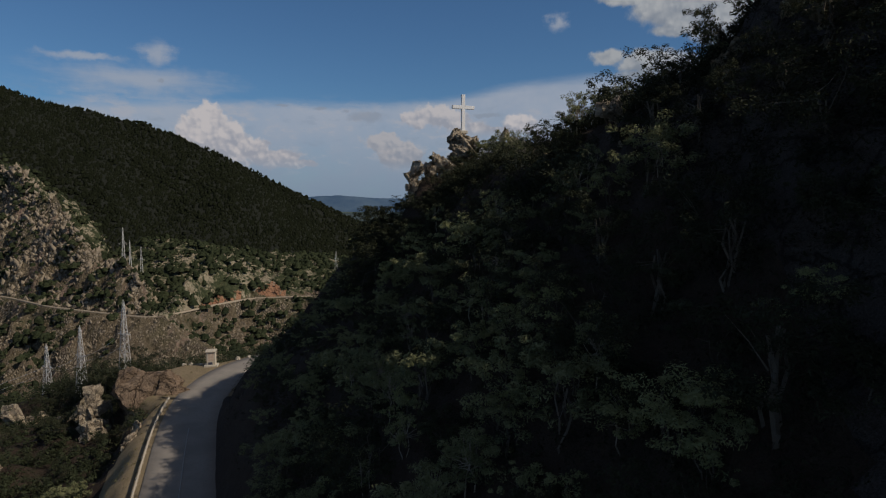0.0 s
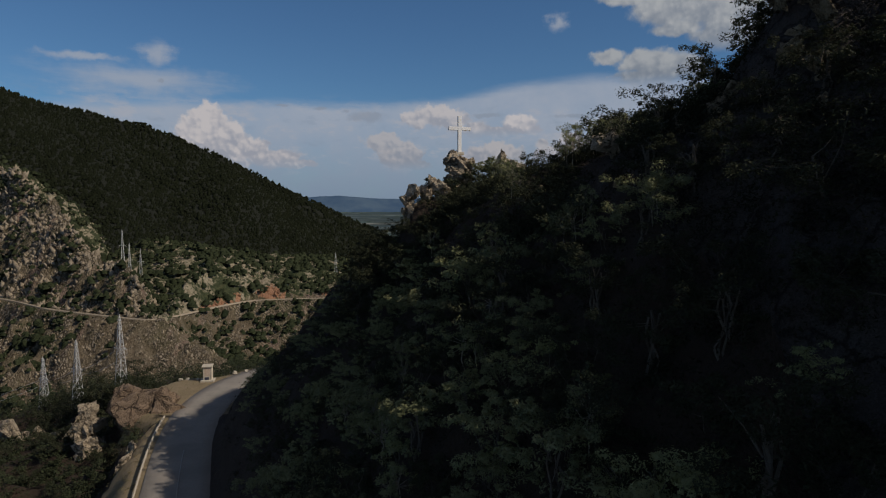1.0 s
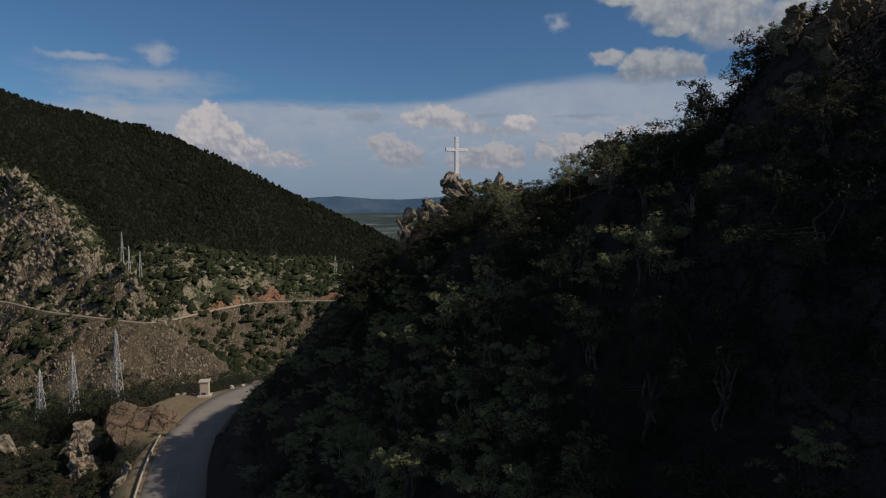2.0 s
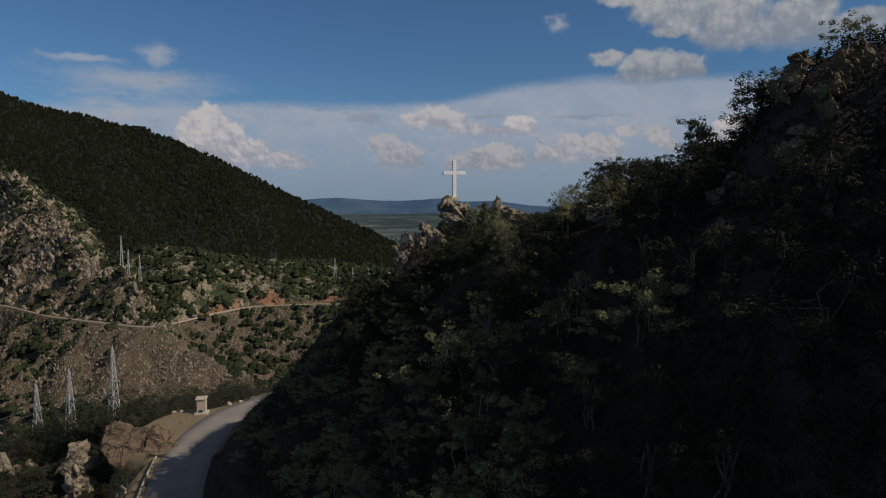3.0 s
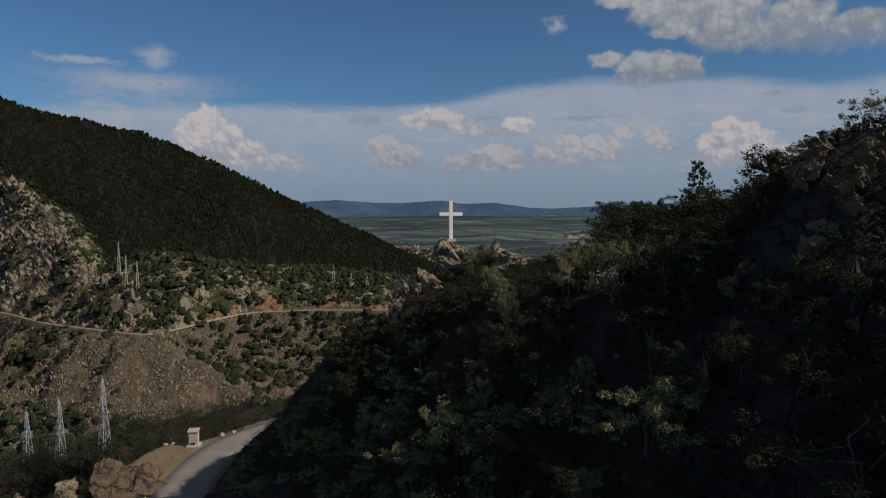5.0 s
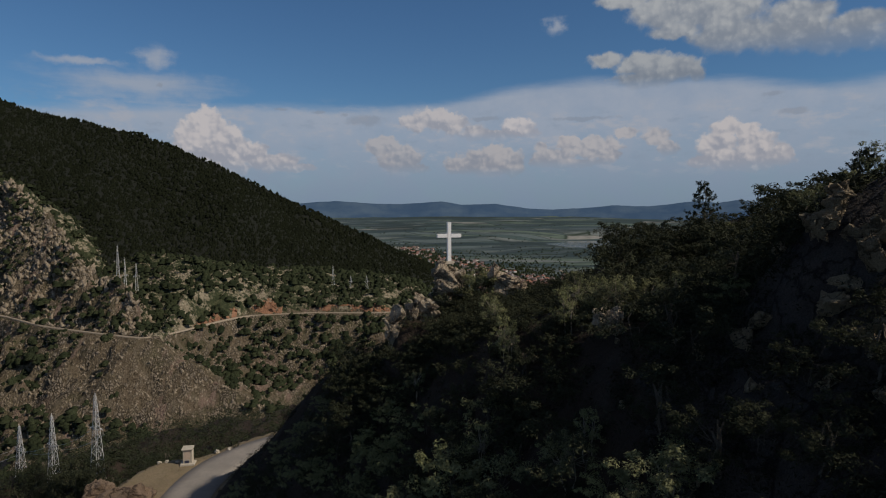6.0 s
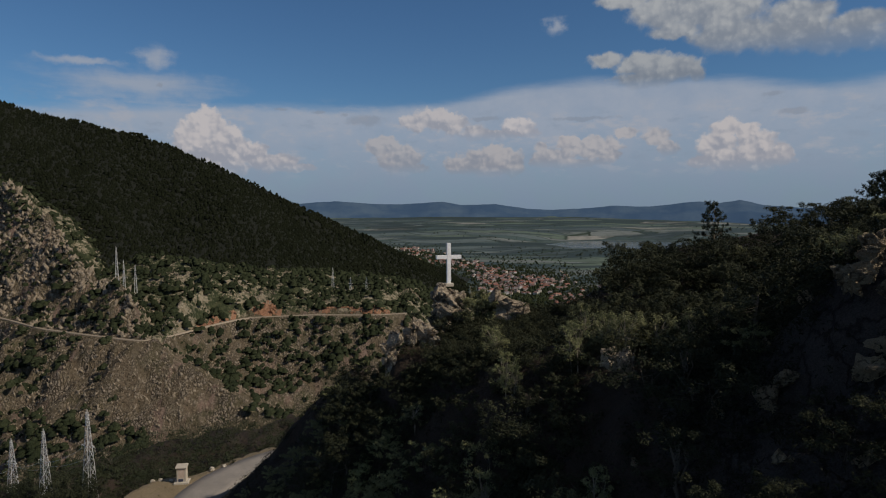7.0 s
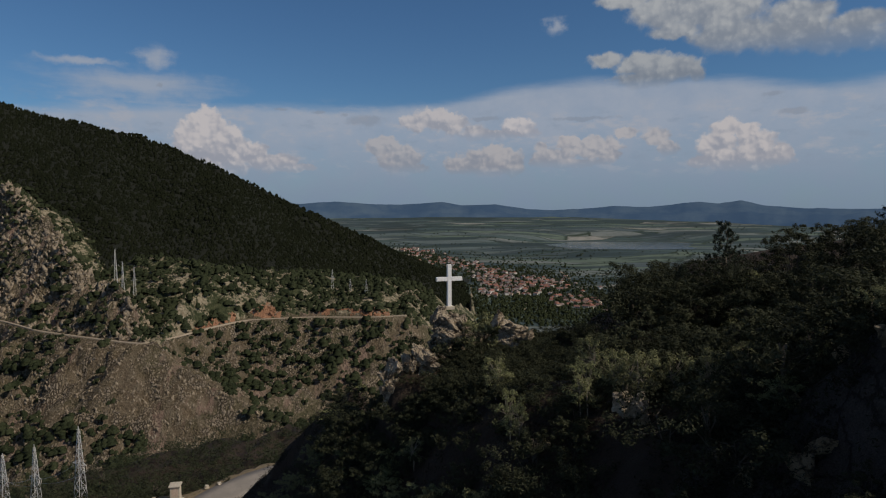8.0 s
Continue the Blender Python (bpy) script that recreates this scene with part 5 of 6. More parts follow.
def plant_hill():
    rnd = random.Random(77)
    placed, massed = [], []
    tries = 0
    while len(placed) < 400 and tries < 16000:
        tries += 1
        x, y = rnd.uniform(-28, 30), 17 + 68 * rnd.random() ** 1.15
        if not free_of_rocks(x, y) or math.hypot(x, y) < 17:
            continue
        sd = float(road_side(np.array([x]), np.array([y]))[0]) - ROAD_HALF
        if sd < 3.2 or (sd < 9 and rnd.random() < 0.2) or (y > 77 and 4 < x < 20):
            continue
        if 14.5 < x < 27 and 26 < y < 38.6 and rnd.random() < 0.85:
            continue
        sc = rnd.uniform(0.75, 1.5) * (0.55 if y > 50 and x < 13 else 1.0)
        if y > 60 and any(abs(x - a - (y - b) * a / b) < 1.1 * r + 0.6 and 0 < b - y < 3.5 for a, b, r in ROCK_SPOTS if b > 60):
            sc *= 0.55
        if any((x - a) ** 2 + (y - b) ** 2 < (0.70 * (sc + s)) ** 2 for a, b, s in placed):
            continue
        # darker leaf kinds on the right and the crest stand in for shade
        k = rnd.choices(range(5), (1, 1, 4, 4, 3) if (x > 8 and y < 40) or (x > 3 and y < 31) else (0, 0, 3, 3, 2) if x > 8 else (0, 0, 3, 4, 2) if y > 52 and x > -1 else (4, 4, 3, 3, 1))[0]
        if k == 4 and y > 60 and x < 12:
            k = 3
        if y > 45:
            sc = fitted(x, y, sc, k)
            if sc < 0.3:
                continue
        placed.append((x, y, sc))
        if y > 52:
            massed.append((k, pose(x, y, ground_at(x, y) - 0.3 * sc, 0, 0, rnd.uniform(0, 360)) @ Matrix.Scale(sc, 4)))
        else:
            put((CLOSE if y < 36 else PROTO)[k], x, y, sc, rnd.uniform(0, 360), 0.3, "shrubs on the hillside")
    for x, y, sc, k in [(-1.0, 66.0, 0.6, 3), (0.4, 67.2, 0.55, 0), (-2.2, 65.0, 0.6, 0), (4.8, 72.6, 0.65, 0), (6.0, 73.8, 0.6, 3), (3.6, 70.4, 0.7, 2), (5.6, 70.6, 0.75, 1), (6.8, 68.2, 0.8, 0), (3.2, 66.8, 0.8, 2), (8.0, 69.4, 0.7, 3), (10.2, 70.4, 0.7, 0), (10.6, 67.2, 0.8, 2), (-0.6, 73.6, 0.5, 3), (5.0, 76.0, 0.55, 0), (12.4, 72.6, 0.7, 1), (4.0, 63.6, 0.9, 0), (7.6, 64.6, 0.85, 2)]:
        k = (3, 2, 2, 3)[k]
        if fitted(x, y, sc, k) > 0.3:
            put(PROTO[k], x, y, fitted(x, y, sc, k), x * 91, 0.3, "shrubs on the hillside")
    more = len(massed) + 120
    while len(massed) < more:
        x, y, sc = rnd.uniform(-14, 12), rnd.uniform(44, 68), rnd.uniform(0.5, 0.85)
        if free_of_rocks(x, y + 1.5) and free_of_rocks(x, y) and float(road_side(np.array([x]), np.array([y]))[0]) > 9:
            k = rnd.choice((0, 3, 3) if x < -1 else (2, 3, 3))
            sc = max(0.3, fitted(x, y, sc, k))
            massed.append((k, pose(x, y, ground_at(x, y) - 0.3 * sc, 0, 0, rnd.uniform(0, 360)) @ Matrix.Scale(sc, 4)))
    for x in np.arange(-4, 15, 1.25):
        for y in np.arange(61.5, 75.5, 1.2):
            px, py, k = x + rnd.uniform(-0.5, 0.5), y + rnd.uniform(-0.5, 0.5), rnd.choice((3, 3, 2))
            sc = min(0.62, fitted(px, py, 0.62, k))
            if sc > 0.22 and all(math.hypot(px - a, py - b) > r for a, b, r in [(2.2, 73.9, 1.5), (-0.2, 71.0, 1.6), (-3.0, 69.5, 1.2), (8.4, 72.2, 1.5)]):
                massed.append((k, pose(px, py, ground_at(px, py) - 0.3 * sc, 0, 0, rnd.uniform(0, 360)) @ Matrix.Scale(sc, 4)))
    mass_shrubs(massed)
    # bushes on the crest between and behind the rocks
    for x, y, top in [(4.9, 74.2, 38.5), (5.7, 74.0, 38.3), (6.3, 74.6, 38.2), (4.3, 75.0, 38.0), (0.4, 75.2, 36.6), (10.9, 73.8, 37.2), (12.2, 74.2, 37.3), (13.6, 73.6, 37.4), (9.6, 74.4, 37.0)]:
        put(PROTO[1 if top > 38 else 3], x, y, (top - ground_at(x, y)) / (3.4 if top > 38 else 2.3), x * 71, 0.1, "shrubs on the hillside")
    # trees along the hill's outer shoulder
    for x, y, tall in [(-19.0, 76.0, 3.6), (-17.1, 76.0, 3.6), (-15.2, 76.0, 2.9), (-13.3, 76.0, 2.2), (-11.4, 76.0, 2.7), (-10.5, 76.0, 3.3), (-9.5, 76.0, 4.0), (-9.0, 74.0, 4.4), (-8.6, 76.0, 4.9), (-7.6, 76.0, 5.7),
                       (-6.6, 71.5, 5.0), (-6.1, 70.0, 5.6), (-5.3, 70.0, 4.1), (-7.4, 69.0, 5.4), (-8.6, 66.0, 4.6), (-6.8, 65.0, 5.0), (-5.0, 66.5, 4.4), (-10.2, 70.5, 4.2), (-12.0, 70.0, 3.4), (-4.0, 64.0, 4.0)]:
        proto, full = (BROAD[int(x * 10) % 2], 5.9) if tall > 4.3 else (PROTO[4 if tall > 3 else 1], 4.4 if tall > 3 else 3.6)
        put(proto, x, y, tall / full, x * 83, 0.2, "trees on the hill's shoulder")
    # taller trees on the saddle behind the shoulder
    placed = []
    tries = 0
    while len(placed) < 58 and tries < 3000:
        tries += 1
        x, y = rnd.uniform(13, 46), rnd.uniform(50, 95)
        if x < 1.7 + 0.30 * (y - 12) or math.hypot(x - 29, y - 73.5) < 2.5 or (y < 58 and x > 30 and rnd.random() < 0.5):
            continue
        sc = min(rnd.uniform(0.8, 1.15), rnd.uniform(0.82, 1.0) * (skyline_top(x, y) - ground_at(x, y)) / 5.4)
        if sc < 0.4:
            continue
        if any((x - a) ** 2 + (y - b) ** 2 < 8.5 for a, b in placed):
            continue
        placed.append((x, y))
        put(BROAD[len(placed) % 2], x, y, sc, rnd.uniform(0, 360), 0.3, "trees on the saddle")


plant_hill()
# shrubs with the brightened leaf, where the slope should catch light
for n, (x, y) in enumerate([(-6.0, 46.2), (-11.4, 52.5), (-6.2, 36.7), (-8.6, 41.8), (2.9, 37.2), (4.4, 34.8), (7.1, 28.5), (6.2, 32.0), (4.6, 24.1), (3.2, 25.8), (-1.3, 37.4), (-2.3, 36.8), (-11.2, 58.9), (3.4, 30.7),
                            (5.7, 26.6), (12.2, 21.4), (12.8, 21.2), (8.8, 21.1), (0.3, 56.0), (-5.3, 62.8), (9.5, 36.2), (7.6, 41.4), (0.6, 44.2), (-5.6, 42.3)]):
    put(PALE[n % 2], x, y, (0.55 if y < 32 else 0.8) + 0.04 * (n % 5), n * 67, 0.0, "pale shrubs on the hillside")
sap = random.Random(19)
for n in range(26):
    x, y = sap.uniform(-10, 14), sap.uniform(24, 62)
    if free_of_rocks(x, y) and float(road_side(np.array([x]), np.array([y]))[0]) > 13:
        put(AIRY[n % 2], x, y, sap.uniform(0.8, 1.2), sap.uniform(0, 360), 0.1, "saplings on the hillside")
for x, y, s, t in [(12.6, 52.0, 1.0, 20), (17.4, 49.0, 1.0, 140), (19.8, 50.0, 1.1, 70), (15.0, 53.0, 0.9, 200), (4.0, 47.0, 1.1, 10), (-4.5, 35.6, 0.9, 80), (3.5, 40.0, 0.9, 300), (20.6, 38.6, 0.6, 250), (25.5, 38.0, 1.1, 31), (13.2, 51.0, 1.0, 91), (23.5, 41.5, 1.0, 120)]:
    put(AIRY[int(t) % 2], x, y, s, t, 0.1, "saplings on the ridge")
for x, y, s, k in [(17.6, 42.0, 0.7, 0), (19.0, 41.5, 0.7, 4), (20.5, 42.0, 0.7, 1), (21.8, 41.5, 0.7, 4), (23.2, 42.0, 0.75, 1), (24.8, 41.0, 0.8, 4), (26.5, 40.5, 0.95, 1), (25.6, 37.6, 0.8, 3), (24.0, 39.0, 0.6, 2), (21.0, 37.4, 0.62, 3), (22.4, 36.8, 0.7, 0), (24.6, 37.6, 0.8, 1), (22.8, 38.4, 0.75, 1), (24.4, 36.8, 0.7, 2), (18.4, 37.8, 0.5, 3), (19.8, 37.6, 0.5, 0), (17.2, 34.4, 0.5, 3), (18.4, 30.2, 0.6, 3), (16.4, 32.2, 0.6, 2)]:
    put(PROTO[k], x, y, s, x * 77, 0.2, "shrubs on the hillside")
for x, y, sc, k in [(20.8, 44.6, 1.0, 0), (22.3, 44.2, 1.12, 1), (23.8, 44.4, 1.15, 0), (25.6, 44.0, 1.2, 1)]:
    put(BROAD[k], x, y, sc, x * 67, 0.3, "trees on the saddle")
for x, y, s, t in [(25.0, 62.0, 1.2, 11), (26.5, 64.0, 1.1, 70), (28.0, 66.0, 1.3, 130), (21.5, 60.0, 1.1, 222), (14.0, 50.5, 1.15, 15), (10.4, 51.0, 1.1, 44), (18.5, 51.5, 1.3, 95), (16.2, 51.0, 1.2, 31)]:
    put(AIRY[int(t) % 2], x, y, s, t, 0.1, "saplings on the ridge")
put(PINE, 29.0, 73.5, 1.0, 30, 0.1, "pines on the ridge")
for x, y, s in [(31.0, 76.0, 0.6), (24.5, 72.0, 0.6), (38.5, 62.0, 1.1), (42.0, 60.0, 1.15), (40.5, 66.0, 1.0)]:
    put(PINE, x, y, s, x * 40, 0.1, "pines on the ridge")
# bushes on the outer side of the road
rnd = random.Random(5)
ROADSIDE = [(-42.6, 69.5, 1.25, 1), (-50.0, 91.0, 1.3, 4), (-48.0, 88.5, 1.1, 2), (-54.0, 101.0, 1.5, 4), (-57.0, 107.0, 1.5, 2), (-49.0, 104.0, 1.1, 3), (-60.0, 96.0, 1.3, 2), (-64.0, 118.0, 1.6, 4), (-70.0, 124.0, 1.7, 2), (-60.0, 124.0, 1.6, 4), (-52.0, 120.0, 1.4, 4), (-47.0, 118.0, 1.0, 3), (-44.0, 122.0, 1.3, 4), (-40.0, 124.0, 1.2, 2), (-52.0, 128.0, 1.8, 4), (-76.0, 128.0, 1.7, 4), (-82.0, 131.0, 0.8, 2), (-91.0, 130.0, 0.8, 4), (-97.0, 136.0, 1.7, 4), (-66.0, 106.0, 1.5, 2), (-72.0, 100.0, 1.4, 4), (-58.0, 88.0, 1.2, 3), (-66.0, 90.0, 1.5, 2), (-50.0, 78.0, 1.2, 2)]
GORGE_LIP = [(-46.5, 75.0, 0.8, 3), (-55.0, 72.0, 1.3, 4), (-64.0, 78.0, 1.5, 2), (-44.0, 82.0, 0.9, 3), (-78.0, 106.0, 1.5, 4), (-84.0, 114.0, 1.6, 2), (-90.0, 120.0, 1.6, 4), (-48.0, 64.0, 1.0, 2), (-40.0, 60.0, 0.8, 3), (-36.0, 119.5, 0.5, 3), (-48.5, 111.0, 0.6, 3), (-44.4, 91.6, 0.8, 2), (-47.2, 92.2, 0.9, 4), (-50.6, 92.6, 0.9, 2), (-56.5, 112.0, 1.9, 2), (-60.5, 110.5, 1.7, 4), (-63.5, 114.5, 1.4, 2), (-56.0, 117.5, 1.2, 3), (-68.5, 119.5, 1.4, 2), (-73.0, 119.0, 1.5, 4), (-77.0, 122.5, 1.5, 2), (-65.0, 110.0, 1.3, 3), (-70.0, 114.5, 1.5, 4), (-53.5, 110.0, 1.1, 2)]
for x, y, s, k in ROADSIDE + GORGE_LIP:
    put(PROTO[k], x, y, s, rnd.uniform(0, 360), 0.25, "shrubs below the road")
for x, y, sc in [(-58.5, 110.0, 1.5), (-61.0, 112.0, 1.3), (-55.6, 112.5, 1.2), (-64.0, 112.0, 0.9), (-53.0, 113.5, 0.7), (-67.5, 116.0, 0.8)]:
    put(BROAD[int(y) % 2], x, y, sc, x * 57, 0.3, "trees below the road")
for ob in CLOSE + PROTO + FAR + PALE + AIRY + BROAD + [PINE]:
    for o in (*ob.children_recursive, ob):
        bpy.data.objects.remove(o)


def undergrowth():
    """Low growth between the shrubs, its leaves darkened in place of shade."""
    rng = np.random.default_rng(8)
    n = 10500
    x, y = rng.uniform(-30, 40, n), 12 + 88 * rng.random(n) ** 1.15
    x[:1600], y[:1600] = rng.uniform(11, 30, 1600), rng.uniform(22, 44, 1600)
    sd = road_side(x, y) - ROAD_HALF
    keep = (sd > 0.6) & (np.hypot(x, y) > 13) & ((sd > 4) | (rng.random(n) < 0.35))
    for a, b, r in ROCK_SPOTS:
        keep &= (x - a) ** 2 + (y - b) ** 2 > (0.55 * r) ** 2
    x, y = x[keep], y[keep]
    z = land(x, y)[0]
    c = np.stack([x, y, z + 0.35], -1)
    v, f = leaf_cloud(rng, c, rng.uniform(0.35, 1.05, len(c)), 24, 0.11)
    tagged(raw("undergrowth", v, f, M_UNDER_SHADED, None, "low scrub covering the steep hillside, leaf colour darkened as shade"), category="undergrowth", kind="stuff")
    # thickets on the outer side of the road, down into the gorge
    n = 2300
    x, y = rng.uniform(-160, -28, n), rng.uniform(50, 300, n)
    dl = -road_side(x, y) - ROAD_HALF
    x[:420], y[:420] = rng.uniform(-92, -38, 420), rng.uniform(48, 122, 420)
    x[900:1500], y[900:1500] = rng.uniform(-80, -26, 600), rng.uniform(42, 96, 600)
    x[1500:1700], y[1500:1700] = rng.uniform(-84, -50, 200), rng.uniform(104, 134, 200)
    x[420:900], y[420:900] = rng.uniform(-125, -15, 480), rng.uniform(118, 185, 480)
    dl = -road_side(x, y) - ROAD_HALF
    keep = (dl > 2.4) & (np.hypot(x + 43, y - 106) > 12) & (np.hypot(x + 46, y - 96) > 6) & (np.hypot(x + 53, y - 94) > 4)
    keep &= ((y > 120) | (rng.random(n) < 0.8)) & ~((dl < 6.5) & (y < 84))
    x, y = x[keep], y[keep]
    z = land(x, y)[0]
    big = rng.uniform(0.8, 1.5, len(x)) * np.where(y > 125, 1.5, 0.8)
    k = 7
    c = np.repeat(np.stack([x, y, z + big * 0.8], -1), k, axis=0) + rng.normal(size=(len(x) * k, 3)) * np.repeat(big, k)[:, None] * np.array([0.7, 0.7, 0.55])
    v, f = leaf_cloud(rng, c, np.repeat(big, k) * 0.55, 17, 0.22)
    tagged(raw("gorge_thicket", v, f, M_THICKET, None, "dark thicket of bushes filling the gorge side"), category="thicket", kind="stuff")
    # dry grass and weeds by the road
    x, y = rng.uniform(-56, -30, 1500), rng.uniform(55, 122, 1500)
    x[:500], y[:500] = rng.uniform(-46, -14, 500), rng.uniform(28, 80, 500)
    dl = -road_side(x, y) - ROAD_HALF
    keep = (dl > 0.1) & (dl < 9) & ~((np.hypot(x + 43, y - 107) < 6) & (rng.random(1500) < 0.8))
    x, y = x[keep], y[keep]
    z = land(x, y)[0]
    v, f = leaf_cloud(rng, np.stack([x, y, z + 0.12], -1), rng.uniform(0.2, 0.45, len(x)), 14, 0.08)
    tagged(raw("roadside_weeds", v, f, M_WEED, None, "dry yellowish weeds along the road's edge"), category="weeds", kind="stuff")


M_WEED = mat_leaf("dry_weeds", (0.09, 0.085, 0.035), (0.17, 0.15, 0.07), (0.14, 0.12, 0.06))
undergrowth()


# ---------------------------------------------------------------- far woods
def scatter(name, unit, x, y, z, w, h, mat, label, cat, jitter=0.28, seed=0):
    """Many small uneven clumps in one mesh."""
    rng = np.random.default_rng(seed)
    v, f = unit
    n, k = len(x), len(v)
    p = v[None] * (1 + jitter * rng.normal(size=(n, k, 1)))
    a = rng.uniform(0, 2 * math.pi, n)
    ca, sa = np.cos(a)[:, None], np.sin(a)[:, None]
    px = (p[..., 0] * ca - p[..., 1] * sa) * w[:, None] + x[:, None]
    py = (p[..., 0] * sa + p[..., 1] * ca) * w[:, None] + y[:, None]
    pz = p[..., 2] * h[:, None] + z[:, None]
    vv = np.stack([px, py, pz], -1).reshape(-1, 3)
    ff = (f[None] + (np.arange(n) * k)[:, None, None]).reshape(-1, f.shape[1])
    tagged(raw(name, vv, ff, mat, None, label), category=cat, kind="stuff")


def spire_unit():
    """A ragged conifer."""
    v = [(math.cos(2 * math.pi * i / 6) * (1.0 if i % 2 else 0.72), math.sin(2 * math.pi * i / 6) * (1.0 if i % 2 else 0.72), -0.05 + 0.14 * (i % 2)) for i in range(6)]
    v.append((0, 0, 1.0))
    return np.array(v), np.array([(i, (i + 1) % 6, 6) for i in range(6)])


def dome_unit():
    """A low uneven round bush."""
    v, f = [], []
    for r, z in ((1.0, -0.25), (0.78, 0.5)):
        v += [(r * math.cos(2 * math.pi * i / 6 + z), r * math.sin(2 * math.pi * i / 6 + z), z) for i in range(6)]
    v.append((0, 0, 0.98))
    for i in range(6):
        j = (i + 1) % 6
        f += [(i, j, 6 + j), (i, 6 + j, 6 + i), (6 + i, 6 + j, 12)]
    return np.array(v), np.array(f)


def far_woods():
    rng = np.random.default_rng(31)
    # wooded mountain
    n = 72000
    x, y = rng.uniform(-1250, 180, n), rng.uniform(780, 1800, n)
    z, kind = land(x, y)
    mound = ridge_line(x, y, CREST, 0.60)
    keep = (kind == 2) & (mound > -200)
    x, y, z = x[keep], y[keep], z[keep]
    w = rng.uniform(2.0, 3.8, len(x))
    broad = (fbm(x, y, 160, 91, 3) > 0.02) & (rng.random(len(x)) < 0.22)
    c = ~broad
    scatter("conifer_forest", spire_unit(), x[c], y[c], z[c] - 0.5, w[c], w[c] * rng.uniform(1.3, 2.2, c.sum()), M_SHADED_CONIFER, "dark conifer forest covering the mountainside", "forest", 0.12, 1)
    b = broad
    scatter("broadleaf_forest", dome_unit(), x[b], y[b], z[b] + w[b] * 0.6, w[b] * 1.15, w[b] * 1.2, M_SHADED_CONIFER, "dark mixed woodland on the mountainside", "forest", 0.24, 2)
    # scrub on the rocky mountainside
    n = 9500
    x, y = rng.uniform(-720, 130, n), rng.uniform(380, 1000, n)
    z, kind = land(x, y)
    above = y - np.interp(x, TRACK_X, TRACK_Y)
    cover = fbm(x, y, 70, 95, 4)
    cover = np.where((above > 5) & (x > -0.468 * (y - 12)), cover + 0.38, cover)
    cover = np.where((above > 75), cover + 0.16, cover)
    crest = np.interp(x, [q[0] for q in SPUR], [q[1] for q in SPUR])
    behind = (y > crest + 10) & (x > -262) & (above < -5)
    cover = np.where(behind, cover + 0.30, cover) + 1.1 * bell(x, y, -205, 655, 42, 70) + 0.5 * bell(x, y, -395, 585, 40, 40)
    cover = np.where((x < -290) & (above > np.interp(x, [-640, -504, -425, -374, -320], [112, 100, 85, 68, 50])), 1.0, cover)
    cover = np.where((above < -8) & ~behind & (x > -300), cover - 0.20, cover + 0.06)
    cover = np.where(z < np.where(x < -235, -127, -158), 0.9, cover)
    keep = (kind == 1) & (rng.random(n) < smooth01(-0.06, 0.40, cover)) & (np.abs(above) > 7) & (~red_cut(x, y) | (rng.random(n) < 0.6))
    x, y, z = x[keep], y[keep], z[keep]
    w = 1.7 + 3.4 * rng.random(len(x)) ** 1.8
    x, y, z, w = (np.repeat(q, 3) for q in (x, y, z, w))
    x, y, z = x + rng.normal(0, 0.75, len(x)) * w, y + rng.normal(0, 0.75, len(x)) * w, z + rng.normal(0.1, 0.25, len(x)) * w
    w = w * rng.uniform(0.65, 1.1, len(x))
    scatter("scrub", dome_unit(), x, y, z + w * 0.35, w, w * rng.uniform(0.8, 1.15, len(x)), M_SCRUB, "scattered round green scrub on the rocky slope", "scrub", 0.17, 3)
    # loose rock and small outcrops
    n = 34000
    x, y = rng.uniform(-700, -20, n), rng.uniform(420, 930, n)
    z, kind = land(x, y)
    above = y - np.interp(x, TRACK_X, TRACK_Y)
    spur = ridge_line(x, y, SPUR, 0.62)
    knob = (x < -0.468 * (y - 12)) & (above > 5) & (above < 130)
    cover = 0.6 * ridged(x, y, 50, 97, 3) + 0.6 * fbm(x, y, 24, 99, 3) + 0.10 * knob + 0.42 * (spur > z - 12) * (above < -6) - 0.15 * (above > 5) * ~knob
    keep = (kind == 1) & (cover > 0.10) & (np.abs(above) > 6) & (z > -150)
    x, y, z, knob = x[keep], y[keep], z[keep], knob[keep]
    w = 0.5 + 1.3 * rng.random(len(x)) ** 2.2 + 3.2 * knob * rng.random(len(x)) ** 2
    bm = bmesh.new()
    rock_mesh(bm, (0, 0, 0), (1.1, 0.9, 1.2), 5, 9, 0, 0.02)
    bmesh.ops.triangulate(bm, faces=bm.faces[:])
    bm.verts.index_update()
    unit = np.array([q.co[:] for q in bm.verts]), np.array([[q.index for q in p.verts] for p in bm.faces])
    bm.free()
    scatter("rock_outcrops", unit, x, y, z + 0.2, w, w * rng.uniform(0.9, 1.8, len(x)), M_CRAGFAR, "pale jagged outcrops and loose rock on the slope", "rocks", 0.22, 4)
    # broken red rock in the cutting above the track
    x, y = rng.uniform(-262, -50, 9000), rng.uniform(590, 800, 9000)
    keep = red_cut(x, y)
    x, y = x[keep], y[keep]
    z = land(x, y)[0]
    w = 0.6 + 1.8 * rng.random(len(x)) ** 2
    scatter("red_rocks", unit, x, y, z + 0.1, w, w * rng.uniform(0.8, 1.5, len(x)), M_REDEARTH, "broken reddish rock in the cutting above the track", "rocks", 0.25, 7)
    # trees on the plain and round the town
    n = 11000
    x, y = rng.uniform(-900, 2300, n), 1150 * (3.2 ** rng.random(n))
    keep = np.abs(x) < y * 0.75
    x, y = x[keep], y[keep]
    z, kind = land(x, y)
    near_town = (y < 1650) | (bell(x, y, 250, 1700, 330, 420) > 0.3)
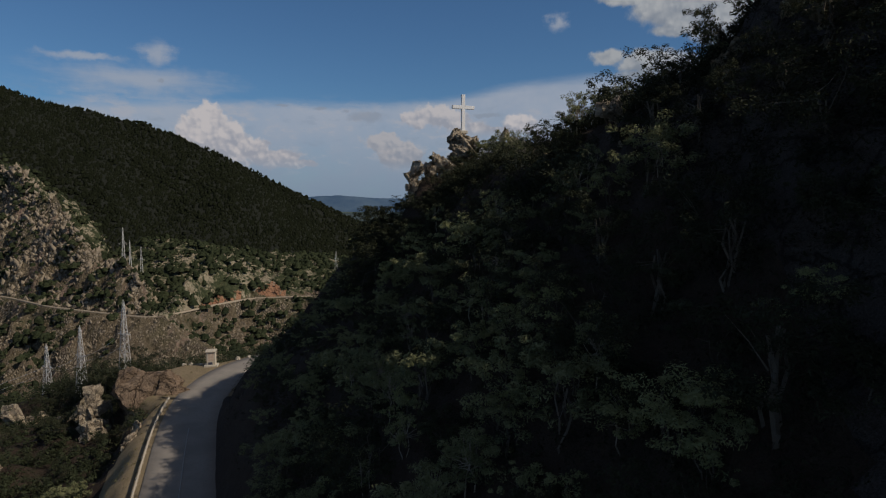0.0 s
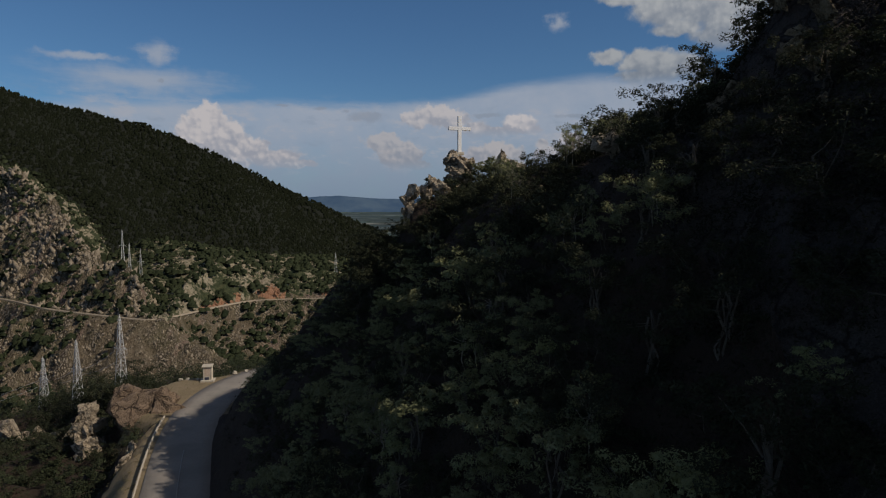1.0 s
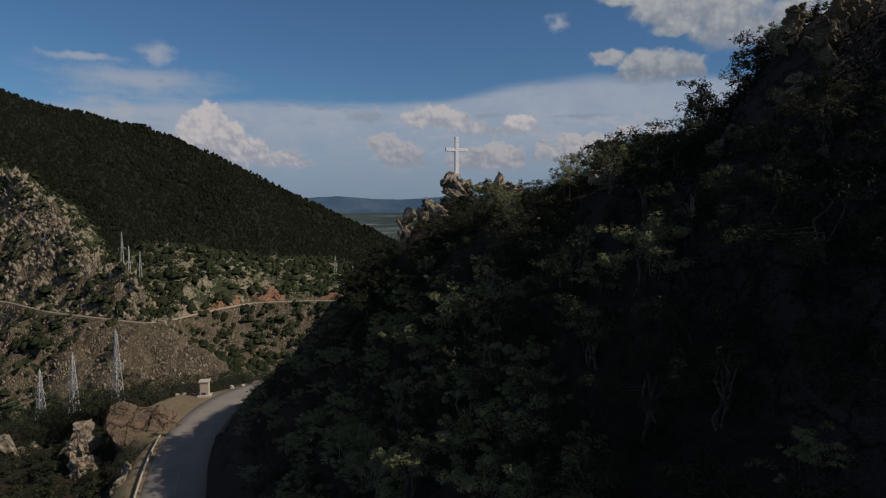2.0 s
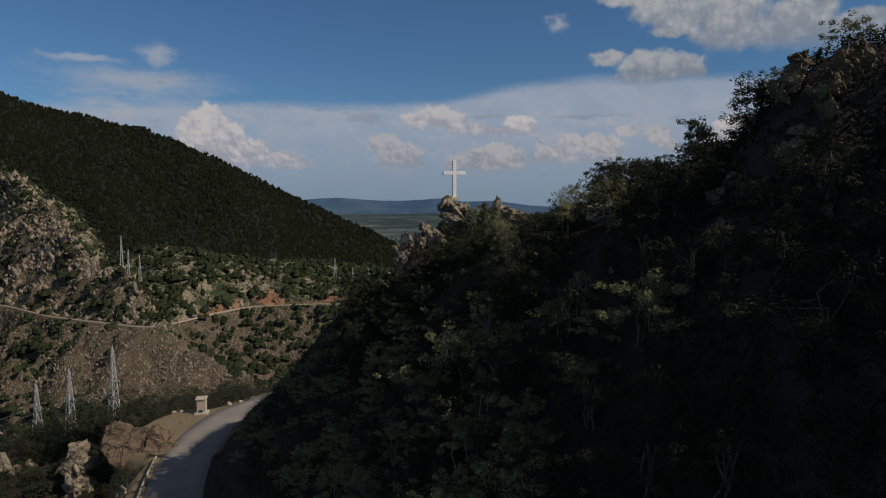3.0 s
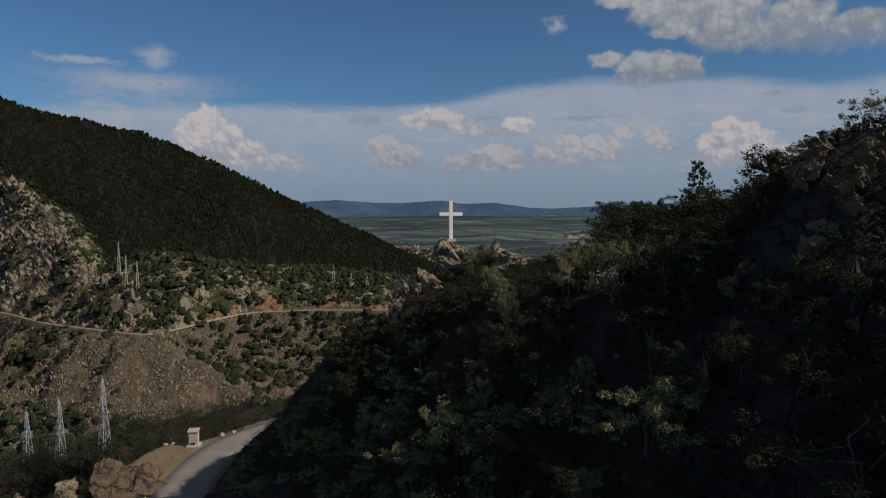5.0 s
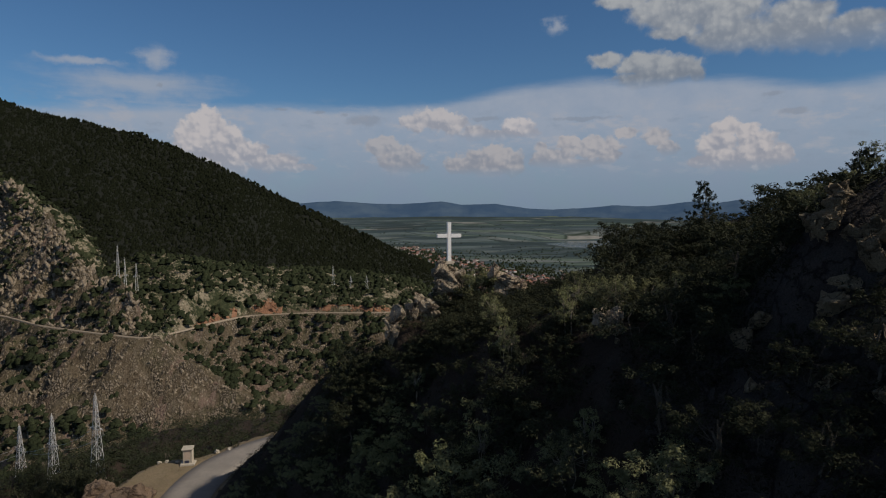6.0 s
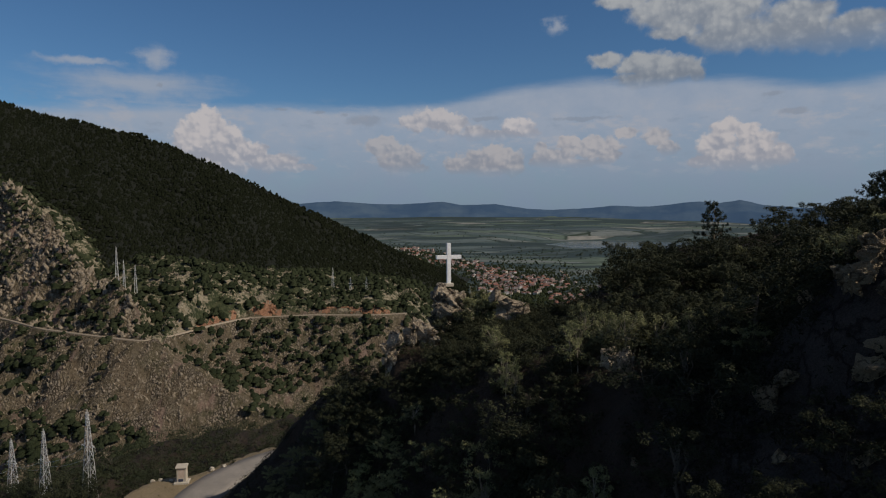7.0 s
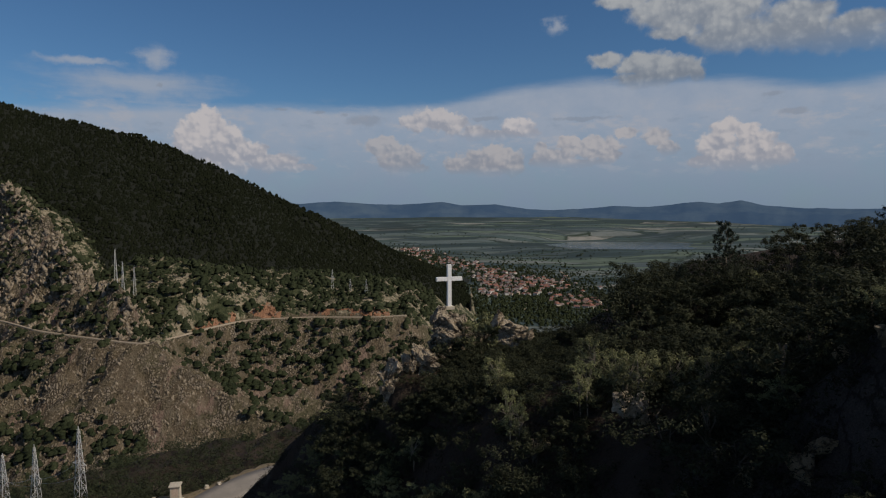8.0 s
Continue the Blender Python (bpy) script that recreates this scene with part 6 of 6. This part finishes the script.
    hedge = np.abs(fbm(x * 0.35, y, 90, 105, 2)) < 0.028
    keep = (kind == 3) & (((fbm(x, y, 240, 103, 4) > 0.16) & (y < 2600)) | (near_town & (rng.random(len(x)) < 0.55)) | hedge) & (bell(x, y, 815, 2850, 430, 380) < 0.3)
    x, y, z = x[keep], y[keep], z[keep]
    w = rng.uniform(2.0, 4.4, len(x))
    scatter("plain_trees", dome_unit(), x, y, z + w * 0.7, w, w * 1.1, M_HAZED_HEDGE, "groves, hedgerows and garden trees on the plain", "trees", 0.16, 5)


def town_gardens():
    rng = np.random.default_rng(57)
    n = 7100
    x, y = rng.normal(250, 110, n), rng.normal(1680, 260, n)
    t = rng.random(n)
    strip_x, strip_y = 210 - 380 * t + rng.normal(0, 45, n), 1850 + 820 * t + rng.normal(0, 90, n)
    far = rng.random(n) < 0.4
    x, y = np.where(far, strip_x, x), np.where(far, strip_y, y)
    x[-2600:], y[-2600:] = rng.normal(240, 150, 2600), rng.normal(1400, 130, 2600)
    z, kind = land(x, y)
    keep = (kind == 3) & (y > 1200)
    x, y, z = x[keep], y[keep], z[keep]
    w = rng.uniform(1.8, 4.2, len(x))
    scatter("garden_trees", dome_unit(), x, y, z + w * 0.6, w, w * rng.uniform(0.9, 1.5, len(x)), M_GROVE, "dark garden trees between the town's houses", "trees", 0.16, 6)


M_CRAGFAR = mat_mottled("outcrop_rock", (0.17, 0.135, 0.095), (0.34, 0.285, 0.205), (0.25, 0.20, 0.145), 0.12, 0.9, 0.8)
far_woods()
town_gardens()


# ---------------------------------------------------------------- the town
def make_house(w, d, h, rise, hip, label):
    hs = tagged(new("house"), label, "house", "houses of the town")
    bm = bmesh.new()
    box(bm, (0, 0, h / 2 - 1), (w, d, h + 2))
    if not hip:
        for s in (-1, 1):
            a = [bm.verts.new(p) for p in ((s * w / 2, -d / 2, h), (s * w / 2, d / 2, h), (s * w / 2, 0, h + rise))]
            bm.faces.new(a)
    part("wall", bm, M_WALL, hs)
    bm = bmesh.new()
    o = 0.6
    k = w / 2 - d * 0.42 if hip else w / 2 + o
    lo = [bm.verts.new(p) for p in ((-w / 2 - o, -d / 2 - o, h - 0.2), (w / 2 + o, -d / 2 - o, h - 0.2), (w / 2 + o, d / 2 + o, h - 0.2), (-w / 2 - o, d / 2 + o, h - 0.2))]
    hi = [bm.verts.new(p) for p in ((-k, 0, h + rise), (k, 0, h + rise))]
    bm.faces.new((lo[0], lo[1], hi[1], hi[0]))
    bm.faces.new((lo[2], lo[3], hi[0], hi[1]))
    bm.faces.new((lo[1], lo[2], hi[1]))
    bm.faces.new((lo[3], lo[0], hi[0]))
    bm.faces.new(lo[::-1])
    roof = part("roof", bm, M_ROOF, hs)
    bm = bmesh.new()
    box(bm, (w * 0.2, d * 0.15, h + rise * 0.8), (0.8, 0.8, 1.8))
    part("chimney", bm, M_WALL, roof)
    for s in (-1, 0, 1):
        bm = bmesh.new()
        box(bm, (s * w * 0.3, -d / 2 - 0.02, h - 1.7), (1.3, 0.12, 1.4))
        part("window", bm, M_NICHE, hs)
    return hs


def build_town():
    rnd = random.Random(12)
    protos = [make_house(11, 9, 5.8, 3.0, False, "pale rendered house with a red tiled gable roof"), make_house(12, 10, 6.5, 3.2, True, "two-storey house with a red hipped roof"),
              make_house(16, 10, 5.0, 3.0, False, "long low house with a brown tiled roof"), make_house(10, 10, 8.2, 2.8, True, "tall pale house with a red tiled roof")]
    quarters = [(rnd.uniform(120, 400), rnd.uniform(1420, 2000)) for _ in range(13)]
    spots = []
    tries = 0
    while len(spots) < 298 and tries < 30000:
        tries += 1
        k = rnd.random()
        if k < 0.68:
            cx, cy = rnd.choice(quarters)
            x, y = rnd.gauss(cx, 34), rnd.gauss(cy, 52)
            if y < 1370 or y > 2080 or x < 95:
                continue
        else:
            t = rnd.random()
            x, y = 210 - 360 * t + rnd.gauss(0, 26), 1900 + 760 * t + rnd.gauss(0, 70)
        if any((x - a) ** 2 + (y - b) ** 2 < 130 for a, b in spots):
            continue
        if abs(x - 270 - 0.25 * (y - 1600) - 40 * math.sin(y / 130)) < 9:
            continue
        spots.append((x, y))
    z = land(np.array([s[0] for s in spots]), np.array([s[1] for s in spots]))[0]
    for (x, y), h in zip(spots, z):
        p = rnd.choices(protos, (4, 4, 2, 2))[0]
        copy_thing(p, pose(x, y, float(h), 0, 0, rnd.choice((0, 90, 20, 110, -25)) + rnd.gauss(0, 8)) @ Matrix.Scale(rnd.uniform(0.75, 1.1), 4))
    for p in protos:
        for o in (*p.children_recursive, p):
            bpy.data.objects.remove(o)


build_town()
street_y = np.linspace(1400, 2040, 90)
street_x = 270 + 0.25 * (street_y - 1600) + 40 * np.sin(street_y / 130)
strip("town_street", np.stack([street_x, street_y], -1), land(street_x, street_y)[0], 3.6, M_GRAVEL, 1.2, "pale street winding through the town", thick=3.0)
